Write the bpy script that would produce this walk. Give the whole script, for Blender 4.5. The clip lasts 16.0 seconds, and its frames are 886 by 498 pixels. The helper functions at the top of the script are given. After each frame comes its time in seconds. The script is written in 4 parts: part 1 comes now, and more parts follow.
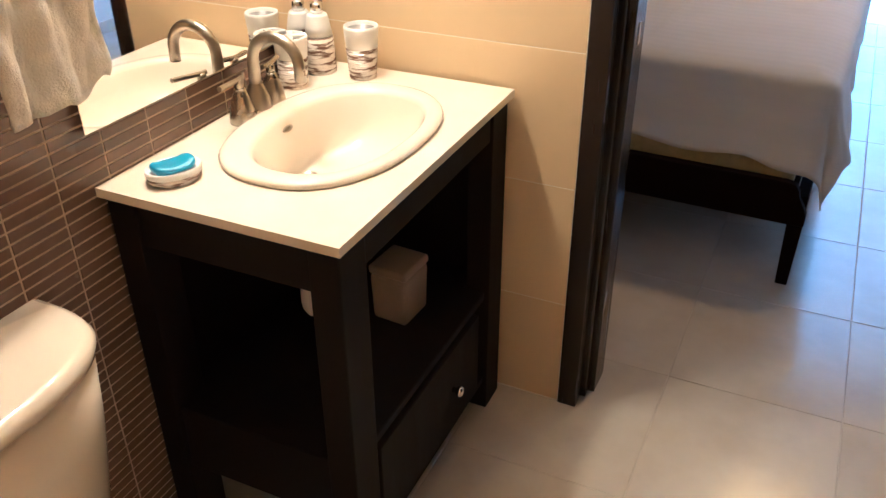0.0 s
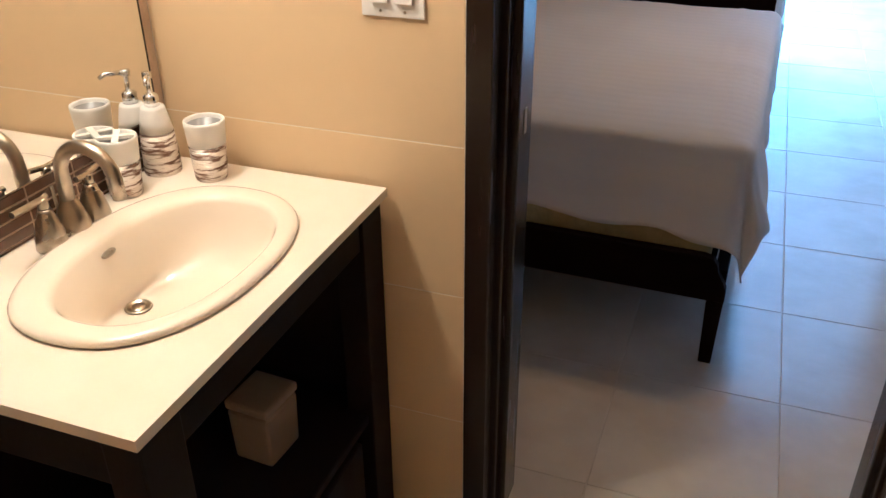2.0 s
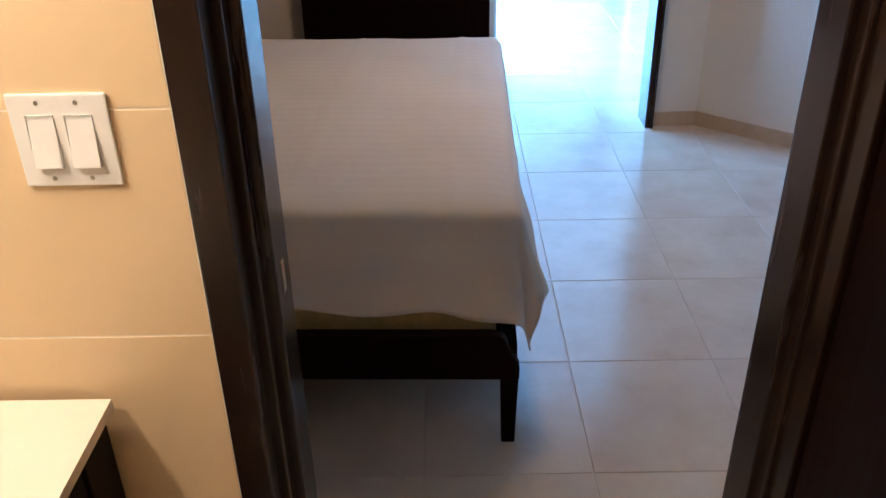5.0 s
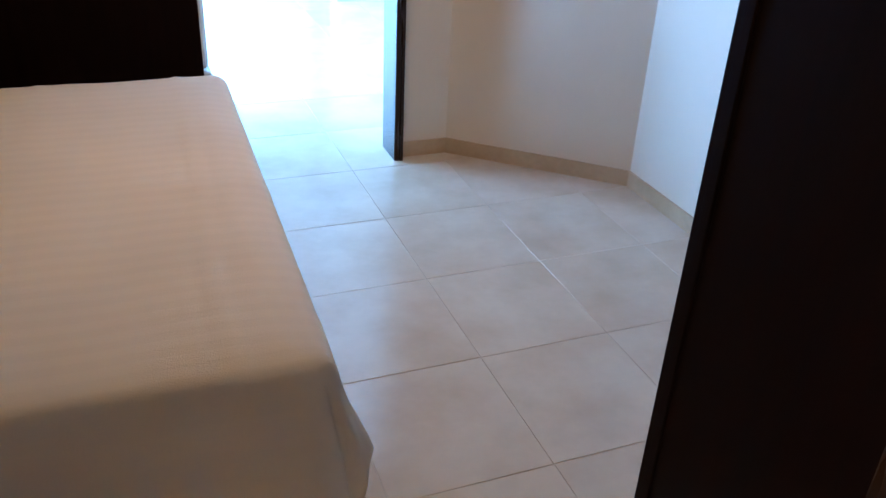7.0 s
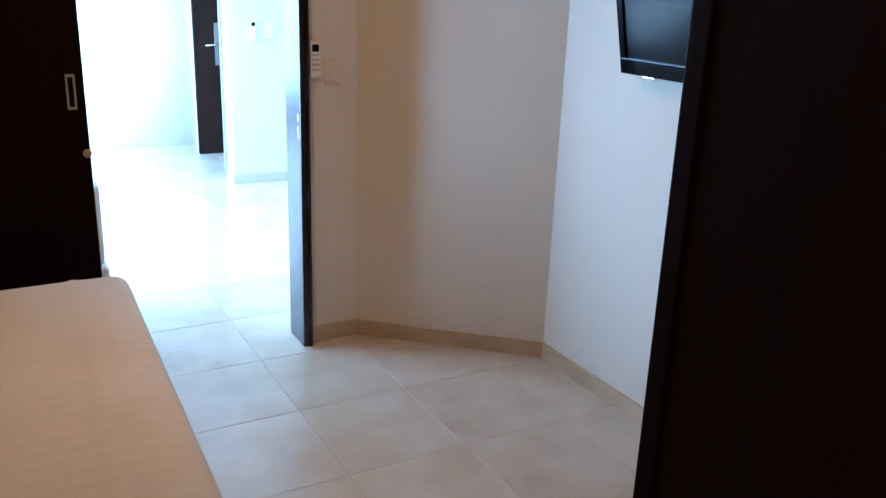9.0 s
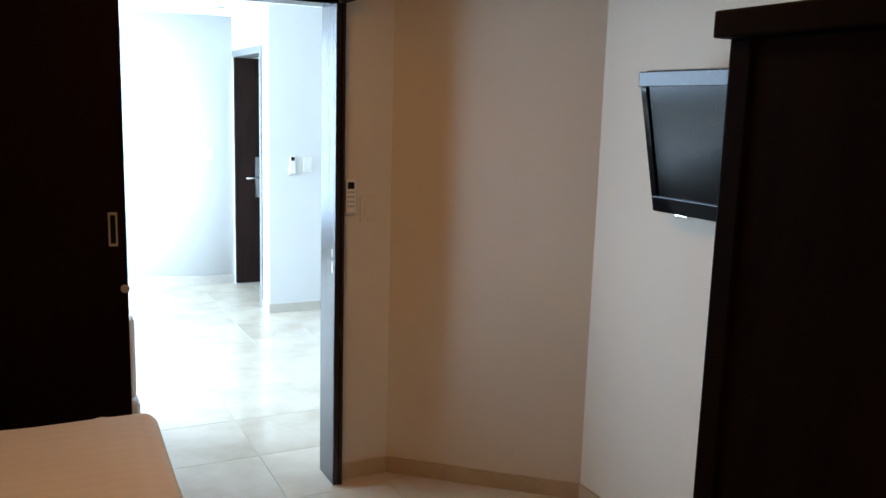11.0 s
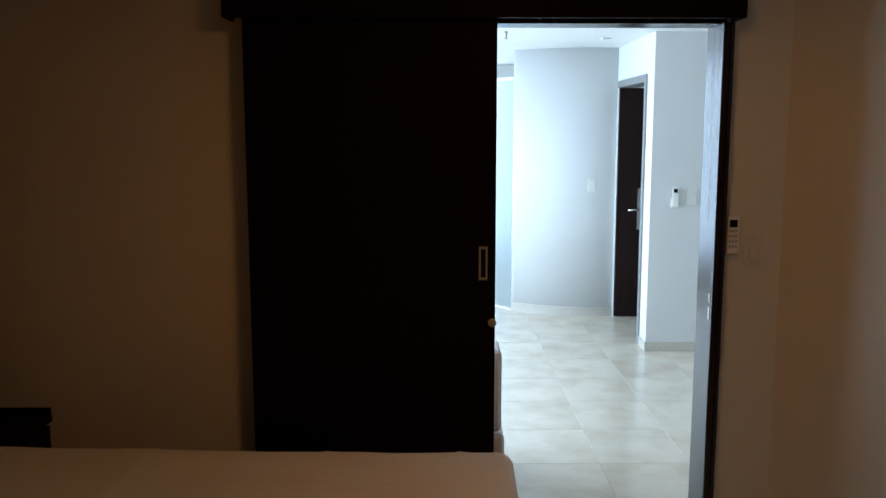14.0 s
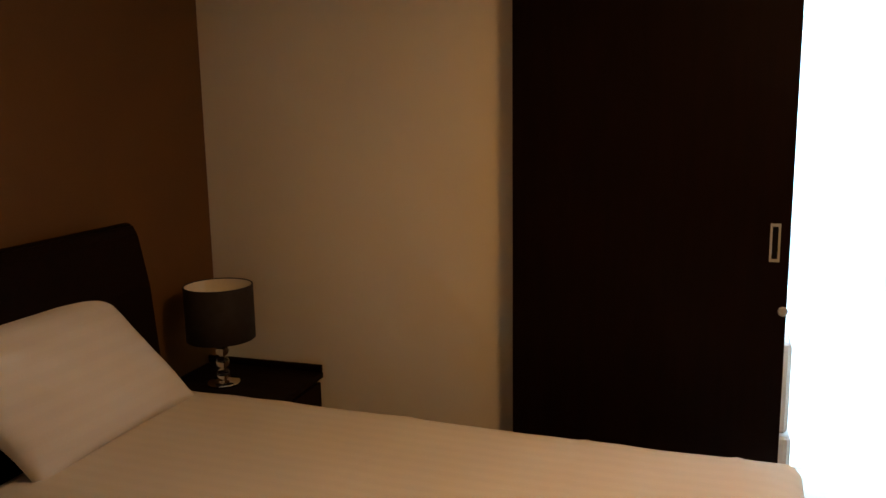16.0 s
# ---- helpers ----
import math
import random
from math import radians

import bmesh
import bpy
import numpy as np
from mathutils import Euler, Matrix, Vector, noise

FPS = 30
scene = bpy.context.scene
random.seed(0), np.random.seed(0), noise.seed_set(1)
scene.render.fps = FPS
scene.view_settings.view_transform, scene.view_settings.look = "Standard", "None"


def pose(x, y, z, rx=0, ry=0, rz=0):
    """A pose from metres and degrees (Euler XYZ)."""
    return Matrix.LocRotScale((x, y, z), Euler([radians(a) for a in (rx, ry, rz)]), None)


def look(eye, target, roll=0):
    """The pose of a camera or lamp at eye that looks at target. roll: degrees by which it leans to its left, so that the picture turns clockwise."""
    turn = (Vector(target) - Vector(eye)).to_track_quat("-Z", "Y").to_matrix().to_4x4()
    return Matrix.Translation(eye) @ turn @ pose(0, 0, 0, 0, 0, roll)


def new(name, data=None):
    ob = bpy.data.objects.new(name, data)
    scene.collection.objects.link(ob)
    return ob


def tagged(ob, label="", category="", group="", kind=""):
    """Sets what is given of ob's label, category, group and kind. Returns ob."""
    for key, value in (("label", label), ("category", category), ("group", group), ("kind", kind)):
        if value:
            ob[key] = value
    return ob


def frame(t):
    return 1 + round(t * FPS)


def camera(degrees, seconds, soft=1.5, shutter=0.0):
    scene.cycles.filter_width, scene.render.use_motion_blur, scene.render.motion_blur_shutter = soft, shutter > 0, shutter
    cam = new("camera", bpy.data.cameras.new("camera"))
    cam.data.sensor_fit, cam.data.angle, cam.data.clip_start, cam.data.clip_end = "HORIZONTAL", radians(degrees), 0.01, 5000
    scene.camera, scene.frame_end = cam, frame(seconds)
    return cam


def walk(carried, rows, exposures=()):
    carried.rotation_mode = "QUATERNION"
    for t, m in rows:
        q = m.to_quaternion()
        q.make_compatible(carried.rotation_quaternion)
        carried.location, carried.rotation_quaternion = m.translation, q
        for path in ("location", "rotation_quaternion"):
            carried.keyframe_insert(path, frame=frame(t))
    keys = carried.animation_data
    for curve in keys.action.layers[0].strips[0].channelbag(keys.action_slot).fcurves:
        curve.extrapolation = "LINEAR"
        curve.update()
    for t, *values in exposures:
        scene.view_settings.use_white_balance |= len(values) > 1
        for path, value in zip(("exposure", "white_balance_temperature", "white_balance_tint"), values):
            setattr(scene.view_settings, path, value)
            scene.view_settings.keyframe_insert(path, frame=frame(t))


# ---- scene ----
cam = camera(55.4, 16.0)
PATH = [
    (0, (0.448, -1.709, 1.535), (-0.279, -0.159, 0.501), -0.3),
    (0.5, (0.44, -1.606, 1.541), (-0.247, -0.034, 0.511), -0.3),
    (1, (0.434, -1.493, 1.531), (-0.276, 0.061, 0.491), -0.4),
    (1.5, (0.459, -1.41, 1.552), (-0.205, 0.191, 0.553), -0.2),
    (2, (0.444, -1.365, 1.554), (-0.16, 0.274, 0.581), -0.4),
    (2.5, (0.487, -1.358, 1.585), (-0.057, 0.317, 0.638), -1.5),
    (3, (0.443, -1.244, 1.573), (0.037, 0.463, 0.613), -1.7),
    (3.5, (0.427, -1.168, 1.596), (0.141, 0.559, 0.629), -2.1),
    (4, (0.35, -1.084, 1.614), (0.227, 0.672, 0.663), -2.2),
    (4.2, (0.333, -1.051, 1.62), (0.245, 0.706, 0.667), -1.6),
    (6.3, (0.282, -0.512, 1.603), (0.591, 1.188, 0.596), 0.1),
    (6.5, (0.268, -0.382, 1.574), (0.69, 1.297, 0.572), 1.5),
    (7, (0.205, -0.218, 1.574), (0.87, 1.397, 0.6), 2.9),
    (7.5, (0.165, -0.145, 1.559), (0.978, 1.454, 0.674), 2.8),
    (8, (0.165, -0.124, 1.574), (1.045, 1.472, 0.751), 2.4),
    (8.5, (0.151, -0.114, 1.597), (1.069, 1.508, 0.871), 2.5),
    (9, (0.179, -0.104, 1.622), (1.113, 1.554, 1.007), 2.1),
    (9.2, (0.182, -0.075, 1.566), (1.129, 1.597, 1.013), 3.0),
    (11.3, (0.208, -0.084, 1.673), (1.059, 1.702, 1.378), 1.4),
    (11.5, (0.216, -0.07, 1.677), (1.017, 1.742, 1.4), 0.8),
    (12, (0.244, -0.033, 1.677), (0.917, 1.827, 1.381), 0.5),
    (12.5, (0.276, 0.01, 1.676), (0.825, 1.914, 1.401), 0.8),
    (13, (0.31, 0.053, 1.673), (0.66, 2.003, 1.396), 0.4),
    (13.5, (0.313, 0.069, 1.669), (0.481, 2.043, 1.395), 0.5),
    (14, (0.311, 0.105, 1.67), (0.33, 2.085, 1.392), -0.0),
    (14.5, (0.307, 0.156, 1.666), (0.155, 2.129, 1.376), -0.3),
    (15, (0.29, 0.228, 1.679), (0.002, 2.18, 1.349), -0.4),
    (15.5, (0.271, 0.281, 1.679), (-0.149, 2.205, 1.329), -0.6),
    (16, (0.308, 0.324, 1.661), (-0.306, 2.194, 1.306), -0.9),
]
EXPOSURES = [(0.0, 0.45, 4200, 10), (1.5, 0.2, 4200, 10), (2.5, -0.05, 4200, 10), (4.2, 0.05, 4250, 10), (7.0, 0.2, 4650, 10), (9.2, -0.2, 5500, 14),
             (11.3, -0.8, 7300, 20), (12.5, -1.15, 7400, 20), (13.0, -1.45, 7350, 20), (13.5, -1.6, 7300, 20), (14.5, -1.7, 7300, 20), (15.0, -1.0, 7200, 18), (15.5, -0.4, 6900, 12),
             (16.0, 0.25, 6700, 10)]
walk(cam, [(t, look(eye, to, roll)) for t, eye, to, roll in PATH], EXPOSURES)

# ---- light ----
world = bpy.data.worlds.new("sky")
scene.world = world
world.use_nodes = True
wn = world.node_tree
sky = wn.nodes.new("ShaderNodeTexSky")
sky.sky_type, sky.sun_disc = "NISHITA", False
sky.sun_elevation, sky.sun_rotation = radians(55), radians(-70)
wn.links.new(sky.outputs[0], wn.nodes["Background"].inputs[0])
wn.nodes["Background"].inputs[1].default_value = 0.15


def lamp(name, kind, m, power, colour, size=0.1, size_y=None):
    data = bpy.data.lights.new(name, kind)
    data.energy, data.color = power, colour
    if kind == "AREA":
        data.shape, data.size, data.size_y = "RECTANGLE", size, size_y or size
    else:
        data.shadow_soft_size = size
    ob = new(name, data)
    ob.matrix_world = m
    return ob


WARM = (1.0, 0.655, 0.315)
DAY = (0.42, 0.70, 1.0)
# the vanity lamp over the mirror, with two bulbs
lamp("vanity_bulb_light", "POINT", pose(-0.585, -0.26, 2.075), 33, WARM, 0.05)
lamp("vanity_bulb_light", "POINT", pose(-0.585, -0.57, 2.075), 33, WARM, 0.05)
# a weak ceiling lamp, assumed in the middle of the bathroom and unseen
lamp("bath_ceiling_light", "AREA", look((0.05, -1.35, 2.37), (0.05, -1.35, 0)), 1.2, WARM, 0.28)
# unseen warm light under the ceiling, added to brighten the bedroom, dimmed
lamp("bedroom_warm_fill", "AREA", look((0.65, 2.05, 2.395), (0.65, 2.05, 0)), 16, (1.0, 0.52, 0.155), 0.3)
# daylight in the glazed openings of the hall
lamp("terrace_daylight", "AREA", look((-2.15, 5.9, 1.25), (2, 5.0, 1.0)), 1010, DAY, 3.4, 2.2)
lamp("far_window_daylight", "AREA", look((0.0, 9.3, 1.4), (1.0, 6, 1.0)), 240, DAY, 1.8, 2.2)

# ---- materials ----


def material(name, colour, rough=0.5, metal=0.0, vary=0.12, scale=6.0, fine=60.0, bump=0.05, streak=None, spec=0.5,
             per_piece=0.0, second=None, coat=0.0, edge=0.16):
    """A surface whose colour wanders at two scales, with a fine relief; streak stretches the grain along one axis."""
    mat = bpy.data.materials.new(name)
    mat.use_nodes = True
    nt = mat.node_tree
    n, l = nt.nodes, nt.links
    bsdf = n["Principled BSDF"]
    co = n.new("ShaderNodeTexCoord")
    mp = n.new("ShaderNodeMapping")
    if streak:
        mp.inputs["Scale"].default_value = streak
    l.new(co.outputs["Object"], mp.inputs["Vector"])
    big = n.new("ShaderNodeTexNoise")
    big.inputs["Scale"].default_value, big.inputs["Detail"].default_value = scale, 4
    small = n.new("ShaderNodeTexNoise")
    small.inputs["Scale"].default_value, small.inputs["Detail"].default_value = fine, 3
    l.new(mp.outputs[0], big.inputs["Vector"])
    l.new(mp.outputs[0], small.inputs["Vector"])
    mix = n.new("ShaderNodeMix")
    mix.data_type = "RGBA"
    c = colour
    d = second or tuple(v * (1 - 2 * vary) for v in c)
    mix.inputs["A"].default_value = (*d, 1)
    mix.inputs["B"].default_value = (*c, 1)
    ramp = n.new("ShaderNodeMapRange")
    ramp.inputs["From Min"].default_value, ramp.inputs["From Max"].default_value = 0.46 - edge, 0.46 + edge
    l.new(big.outputs[0], ramp.inputs["Value"])
    l.new(ramp.outputs[0], mix.inputs["Factor"])
    hsv = n.new("ShaderNodeHueSaturation")
    val = n.new("ShaderNodeMapRange")
    val.inputs["To Min"].default_value, val.inputs["To Max"].default_value = 1 - vary, 1 + vary
    l.new(small.outputs[0], val.inputs["Value"])
    out = val.outputs[0]
    if per_piece:
        info = n.new("ShaderNodeObjectInfo")
        rnd = n.new("ShaderNodeMapRange")
        rnd.inputs["To Min"].default_value, rnd.inputs["To Max"].default_value = 1 - per_piece, 1 + per_piece
        l.new(info.outputs["Random"], rnd.inputs["Value"])
        mul = n.new("ShaderNodeMath")
        mul.operation = "MULTIPLY"
        l.new(out, mul.inputs[0])
        l.new(rnd.outputs[0], mul.inputs[1])
        out = mul.outputs[0]
        add = n.new("ShaderNodeVectorMath")
        l.new(co.outputs["Object"], add.inputs[0])
        sc = n.new("ShaderNodeMath")
        sc.operation = "MULTIPLY"
        sc.inputs[1].default_value = 37.0
        l.new(info.outputs["Random"], sc.inputs[0])
        l.new(sc.outputs[0], add.inputs[1])
        l.new(add.outputs[0], mp.inputs["Vector"])
    l.new(out, hsv.inputs["Value"])
    l.new(mix.outputs["Result"], hsv.inputs["Color"])
    l.new(hsv.outputs[0], bsdf.inputs["Base Color"])
    bsdf.inputs["Roughness"].default_value, bsdf.inputs["Metallic"].default_value = rough, metal
    bsdf.inputs["Specular IOR Level"].default_value = spec
    bsdf.inputs["Coat Weight"].default_value = coat
    rr = n.new("ShaderNodeMapRange")
    rr.inputs["To Min"].default_value, rr.inputs["To Max"].default_value = max(0.02, rough * 0.8), min(1, rough * 1.2)
    l.new(big.outputs[0], rr.inputs["Value"])
    l.new(rr.outputs[0], bsdf.inputs["Roughness"])
    if bump:
        bp = n.new("ShaderNodeBump")
        bp.inputs["Strength"].default_value, bp.inputs["Distance"].default_value = bump, 0.004
        l.new(small.outputs[0], bp.inputs["Height"])
        l.new(bp.outputs[0], bsdf.inputs["Normal"])
    return mat


def glow(name, colour, strength):
    mat = bpy.data.materials.new(name)
    mat.use_nodes = True
    b = mat.node_tree.nodes["Principled BSDF"]
    b.inputs["Base Color"].default_value = (*colour, 1)
    b.inputs["Emission Color"].default_value = (*colour, 1)
    b.inputs["Emission Strength"].default_value = strength
    return mat


def clear(name, tint=(1, 1, 1), rough=0.02):
    mat = bpy.data.materials.new(name)
    mat.use_nodes = True
    b = mat.node_tree.nodes["Principled BSDF"]
    b.inputs["Base Color"].default_value = (*tint, 1)
    b.inputs["Transmission Weight"].default_value = 1.0
    b.inputs["Roughness"].default_value, b.inputs["IOR"].default_value = rough, 1.45
    return mat


WALL = material("off_white_plaster", (0.75, 0.67, 0.555), 0.85, vary=0.03, scale=1.5, fine=220, bump=0.12, spec=0.2)
HALLWALL = material("white_plaster", (0.66, 0.66, 0.645), 0.8, vary=0.02, scale=1.5, fine=220, bump=0.1, spec=0.2)
BROWN = material("ochre_brown_paint", (0.135, 0.062, 0.018), 0.8, vary=0.08, scale=2.5, fine=200, bump=0.12, spec=0.2)
CEIL = material("ceiling_paint", (0.80, 0.79, 0.77), 0.9, vary=0.02, scale=2, fine=150, bump=0.05, spec=0.1)
DARKWOOD = material("espresso_stained_wood", (0.0074, 0.0022, 0.0013), 0.55, vary=0.22, scale=5, fine=60, bump=0.05,
                    streak=(7, 7, 0.6), spec=0.05)
VANITYWOOD = material("brown_stained_vanity_wood", (0.011, 0.0058, 0.0038), 0.6, vary=0.22, scale=5, fine=60, bump=0.05, streak=(5, 5, 0.8), spec=0.16)
DARKWOOD_H = material("espresso_stained_wood_level", (0.0074, 0.0022, 0.0013), 0.55, vary=0.22, scale=5, fine=60, bump=0.05,
                      streak=(0.6, 7, 7), spec=0.05)
FRAMEWOOD = material("satin_dark_wood", (0.018, 0.0085, 0.0050), 0.26, vary=0.2, scale=5, fine=70, bump=0.03,
                     streak=(7, 7, 0.6), spec=0.5)
FLOORTILE = material("beige_porcelain_tile", (0.61, 0.535, 0.435), 0.19, vary=0.04, scale=4.5, fine=26, bump=0.02, spec=0.5,
                     per_piece=0.03, second=(0.52, 0.435, 0.335))
GROUT = material("grey_beige_grout", (0.55, 0.48, 0.385), 0.9, vary=0.1, scale=8, fine=150, bump=0.2)
WALLTILE = material("cream_wall_tile", (0.72, 0.545, 0.305), 0.42, vary=0.008, scale=0.5, fine=30, bump=0.015, per_piece=0.02)
WALLGROUT = material("cream_grout", (0.88, 0.81, 0.68), 0.85, vary=0.04, scale=8, fine=150, bump=0.1)
MOSAIC = material("taupe_strip_tile", (0.19, 0.122, 0.080), 0.25, vary=0.10, scale=14, fine=90, bump=0.04, per_piece=0.10)
MOSAICGROUT = material("tan_grout", (0.66, 0.50, 0.34), 0.9, vary=0.1, scale=12, fine=150, bump=0.2)
SKIRT = material("beige_skirting_tile", (0.56, 0.42, 0.265), 0.3, vary=0.07, scale=5, fine=40, bump=0.03, second=(0.47, 0.34, 0.20))
STONE = material("ivory_stone_top", (0.80, 0.72, 0.60), 0.22, vary=0.02, scale=9, fine=260, bump=0.01, second=(0.77, 0.68, 0.55))
CERAMIC = material("bisque_ceramic", (0.80, 0.71, 0.58), 0.08, vary=0.01, scale=3, fine=20, bump=0.0, coat=0.3)
NICKEL = material("brushed_nickel", (0.47, 0.42, 0.34), 0.28, 1.0, vary=0.05, scale=10, fine=160, bump=0.03)
CHROME = material("polished_chrome", (0.80, 0.80, 0.80), 0.08, 1.0, vary=0.02, bump=0)
PLASTIC = material("white_plastic", (0.80, 0.78, 0.74), 0.35, vary=0.01, bump=0.01)
SATINSTEEL = material("satin_steel", (0.42, 0.42, 0.42), 0.45, 0.5, vary=0.03, fine=120, bump=0.02)
CREAMPLASTIC = material("cream_plastic", (0.70, 0.62, 0.51), 0.6, vary=0.01, bump=0.01, spec=0.2)
GREYPLASTIC = material("grey_plastic", (0.30, 0.30, 0.31), 0.45, vary=0.03, bump=0.01)
BLACKPLASTIC = material("gloss_black_plastic", (0.006, 0.006, 0.007), 0.07, vary=0.05, bump=0, spec=0.14)
SCREEN = material("dark_screen_glass", (0.004, 0.005, 0.006), 0.14, vary=0.02, bump=0, spec=0.16)
LINEN = material("white_striped_cotton", (0.72, 0.67, 0.61), 0.85, vary=0.03, scale=3, fine=350, bump=0.25, spec=0.1)
BASECLOTH = material("gold_beige_mattress_cloth", (0.62, 0.49, 0.22), 0.5, vary=0.12, scale=18, fine=90, bump=0.25)
TOWEL = material("cream_terry_cloth", (0.86, 0.81, 0.71), 0.95, vary=0.05, scale=40, fine=260, bump=0.5, spec=0.05)
SHADE = material("dark_brown_lampshade_fabric", (0.013, 0.0045, 0.0028), 0.8, vary=0.1, scale=30, fine=300, bump=0.3)
SHADEIN = material("cream_shade_lining", (0.70, 0.62, 0.50), 0.8, vary=0.03, bump=0.02)
SOAPBLUE = material("turquoise_soap", (0.05, 0.36, 0.62), 0.30, vary=0.1, scale=30, fine=80, bump=0.02)
MIRRORMAT = material("silvered_mirror", (0.88, 0.88, 0.87), 0.02, 1.0, vary=0.0, bump=0)
GLASS = clear("clear_glass")
WHITEFAB = material("white_upholstery", (0.72, 0.70, 0.68), 0.7, vary=0.03, scale=6, fine=200, bump=0.2)
BINMAT = material("taupe_bin_ceramic", (0.34, 0.27, 0.225), 0.4, vary=0.04, scale=10, fine=80, bump=0.03)
SILVERBAND = material("hammered_silver_band", (0.80, 0.71, 0.60), 0.25, 0.25, vary=0.15, scale=26, fine=60, bump=0.9, edge=0.05,
                      streak=(1, 1, 6.5), second=(0.17, 0.095, 0.055))
# grey that paints the cups' inner shade; also colours buttons and a lens
INSIDE = material("shadow_grey_glaze", (0.30, 0.29, 0.28), 0.3, vary=0.03, bump=0)
GREYWOOD = material("grey_wood_casing", (0.22, 0.22, 0.21), 0.5, vary=0.1, scale=6, fine=60, bump=0.05, streak=(6, 6, 0.6))
HALLSKIRT = material("pale_skirting_tile", (0.50, 0.46, 0.40), 0.4, vary=0.05, scale=5, fine=40, bump=0.03)
MATTWOOD = material("matt_dark_wood", (0.022, 0.011, 0.009), 0.75, vary=0.2, scale=5, fine=60, bump=0.05, streak=(7, 7, 0.6), spec=0.08)
FROST = clear("pale_blue_frosted_glass", (0.78, 0.90, 0.94), 0.45)
PAVING = material("terrace_stone", (0.42, 0.38, 0.33), 0.8, vary=0.15, scale=2, fine=50, bump=0.2)


def add_bump_stripes(mat, axis, pitch, strength, dark=0.06):
    """Woven satin stripes across a cloth: a slight relief and a slight change of shade."""
    nt = mat.node_tree
    n, l = nt.nodes, nt.links
    bsdf = n["Principled BSDF"]
    co = n.new("ShaderNodeTexCoord")
    sep = n.new("ShaderNodeSeparateXYZ")
    l.new(co.outputs["Object"], sep.inputs[0])
    m = n.new("ShaderNodeMath")
    m.operation = "MULTIPLY"
    m.inputs[1].default_value = 2 * math.pi / pitch
    l.new(sep.outputs[axis], m.inputs[0])
    s = n.new("ShaderNodeMath")
    s.operation = "SINE"
    l.new(m.outputs[0], s.inputs[0])
    r = n.new("ShaderNodeMapRange")
    r.inputs["From Min"].default_value, r.inputs["From Max"].default_value = -0.35, 0.35
    l.new(s.outputs[0], r.inputs["Value"])
    rv = n.new("ShaderNodeMapRange")
    rv.inputs["To Min"].default_value, rv.inputs["To Max"].default_value = 1 - dark, 1
    l.new(r.outputs[0], rv.inputs["Value"])
    old = bsdf.inputs["Base Color"].links[0].from_socket
    h = n.new("ShaderNodeHueSaturation")
    l.new(rv.outputs[0], h.inputs["Value"])
    l.new(old, h.inputs["Color"])
    l.new(h.outputs[0], bsdf.inputs["Base Color"])
    bp = n.new("ShaderNodeBump")
    bp.inputs["Strength"].default_value, bp.inputs["Distance"].default_value = strength, 0.003
    l.new(r.outputs[0], bp.inputs["Height"])
    l.new(bsdf.inputs["Normal"].links[0].from_socket, bp.inputs["Normal"])
    l.new(bp.outputs[0], bsdf.inputs["Normal"])


add_bump_stripes(LINEN, 1, 0.052, 0.10, 0.026)

# ---- mesh helpers ----


def box(bm, x0, x1, y0, y1, z0, z1):
    v = [bm.verts.new(p) for p in ((x0, y0, z0), (x1, y0, z0), (x1, y1, z0), (x0, y1, z0),
                                   (x0, y0, z1), (x1, y0, z1), (x1, y1, z1), (x0, y1, z1))]
    for f in ((0, 3, 2, 1), (4, 5, 6, 7), (0, 1, 5, 4), (1, 2, 6, 5), (2, 3, 7, 6), (3, 0, 4, 7)):
        bm.faces.new([v[i] for i in f])


def boxes(*dims, bevel=0.0, seg=2):
    bm = bmesh.new()
    for d in dims:
        box(bm, *d)
    if bevel:
        bmesh.ops.bevel(bm, geom=bm.edges[:], offset=bevel, segments=seg, affect="EDGES", profile=0.6)
    return bm


def lathe(profile, seg=32, centre=(0, 0, 0), squash=(1, 1)):
    """A turned body from (radius, height) pairs."""
    bm = bmesh.new()
    rings = []
    for r, z in profile:
        rings.append([bm.verts.new((centre[0] + r * squash[0] * math.cos(a), centre[1] + r * squash[1] * math.sin(a), centre[2] + z))
                      for a in (2 * math.pi * i / seg for i in range(seg))])
    for a, b in zip(rings, rings[1:]):
        for i in range(seg):
            bm.faces.new((a[i], a[(i + 1) % seg], b[(i + 1) % seg], b[i]))
    if profile[0][0] > 1e-5:
        bm.faces.new(rings[0][::-1])
    if profile[-1][0] > 1e-5:
        bm.faces.new(rings[-1])
    bmesh.ops.remove_doubles(bm, verts=bm.verts[:], dist=1e-5)
    bmesh.ops.recalc_face_normals(bm, faces=bm.faces[:])
    return bm


def tube(points, radius, seg=14, bm=None):
    """A round bar swept along points; radius is one number or one per point."""
    bm = bm or bmesh.new()
    pts = [Vector(p) for p in points]
    rings = []
    side = None
    for i, p in enumerate(pts):
        d = (pts[min(i + 1, len(pts) - 1)] - pts[max(i - 1, 0)]).normalized()
        if side is None:
            side = d.orthogonal().normalized()
        side = (side - d * side.dot(d)).normalized()
        up = d.cross(side)
        r = radius[i] if isinstance(radius, (list, tuple)) else radius
        rings.append([bm.verts.new(p + (side * math.cos(a) + up * math.sin(a)) * r) for a in (2 * math.pi * k / seg for k in range(seg))])
    for a, b in zip(rings, rings[1:]):
        for k in range(seg):
            bm.faces.new((a[k], a[(k + 1) % seg], b[(k + 1) % seg], b[k]))
    bm.faces.new(rings[0][::-1])
    bm.faces.new(rings[-1])
    bmesh.ops.recalc_face_normals(bm, faces=bm.faces[:])
    return bm


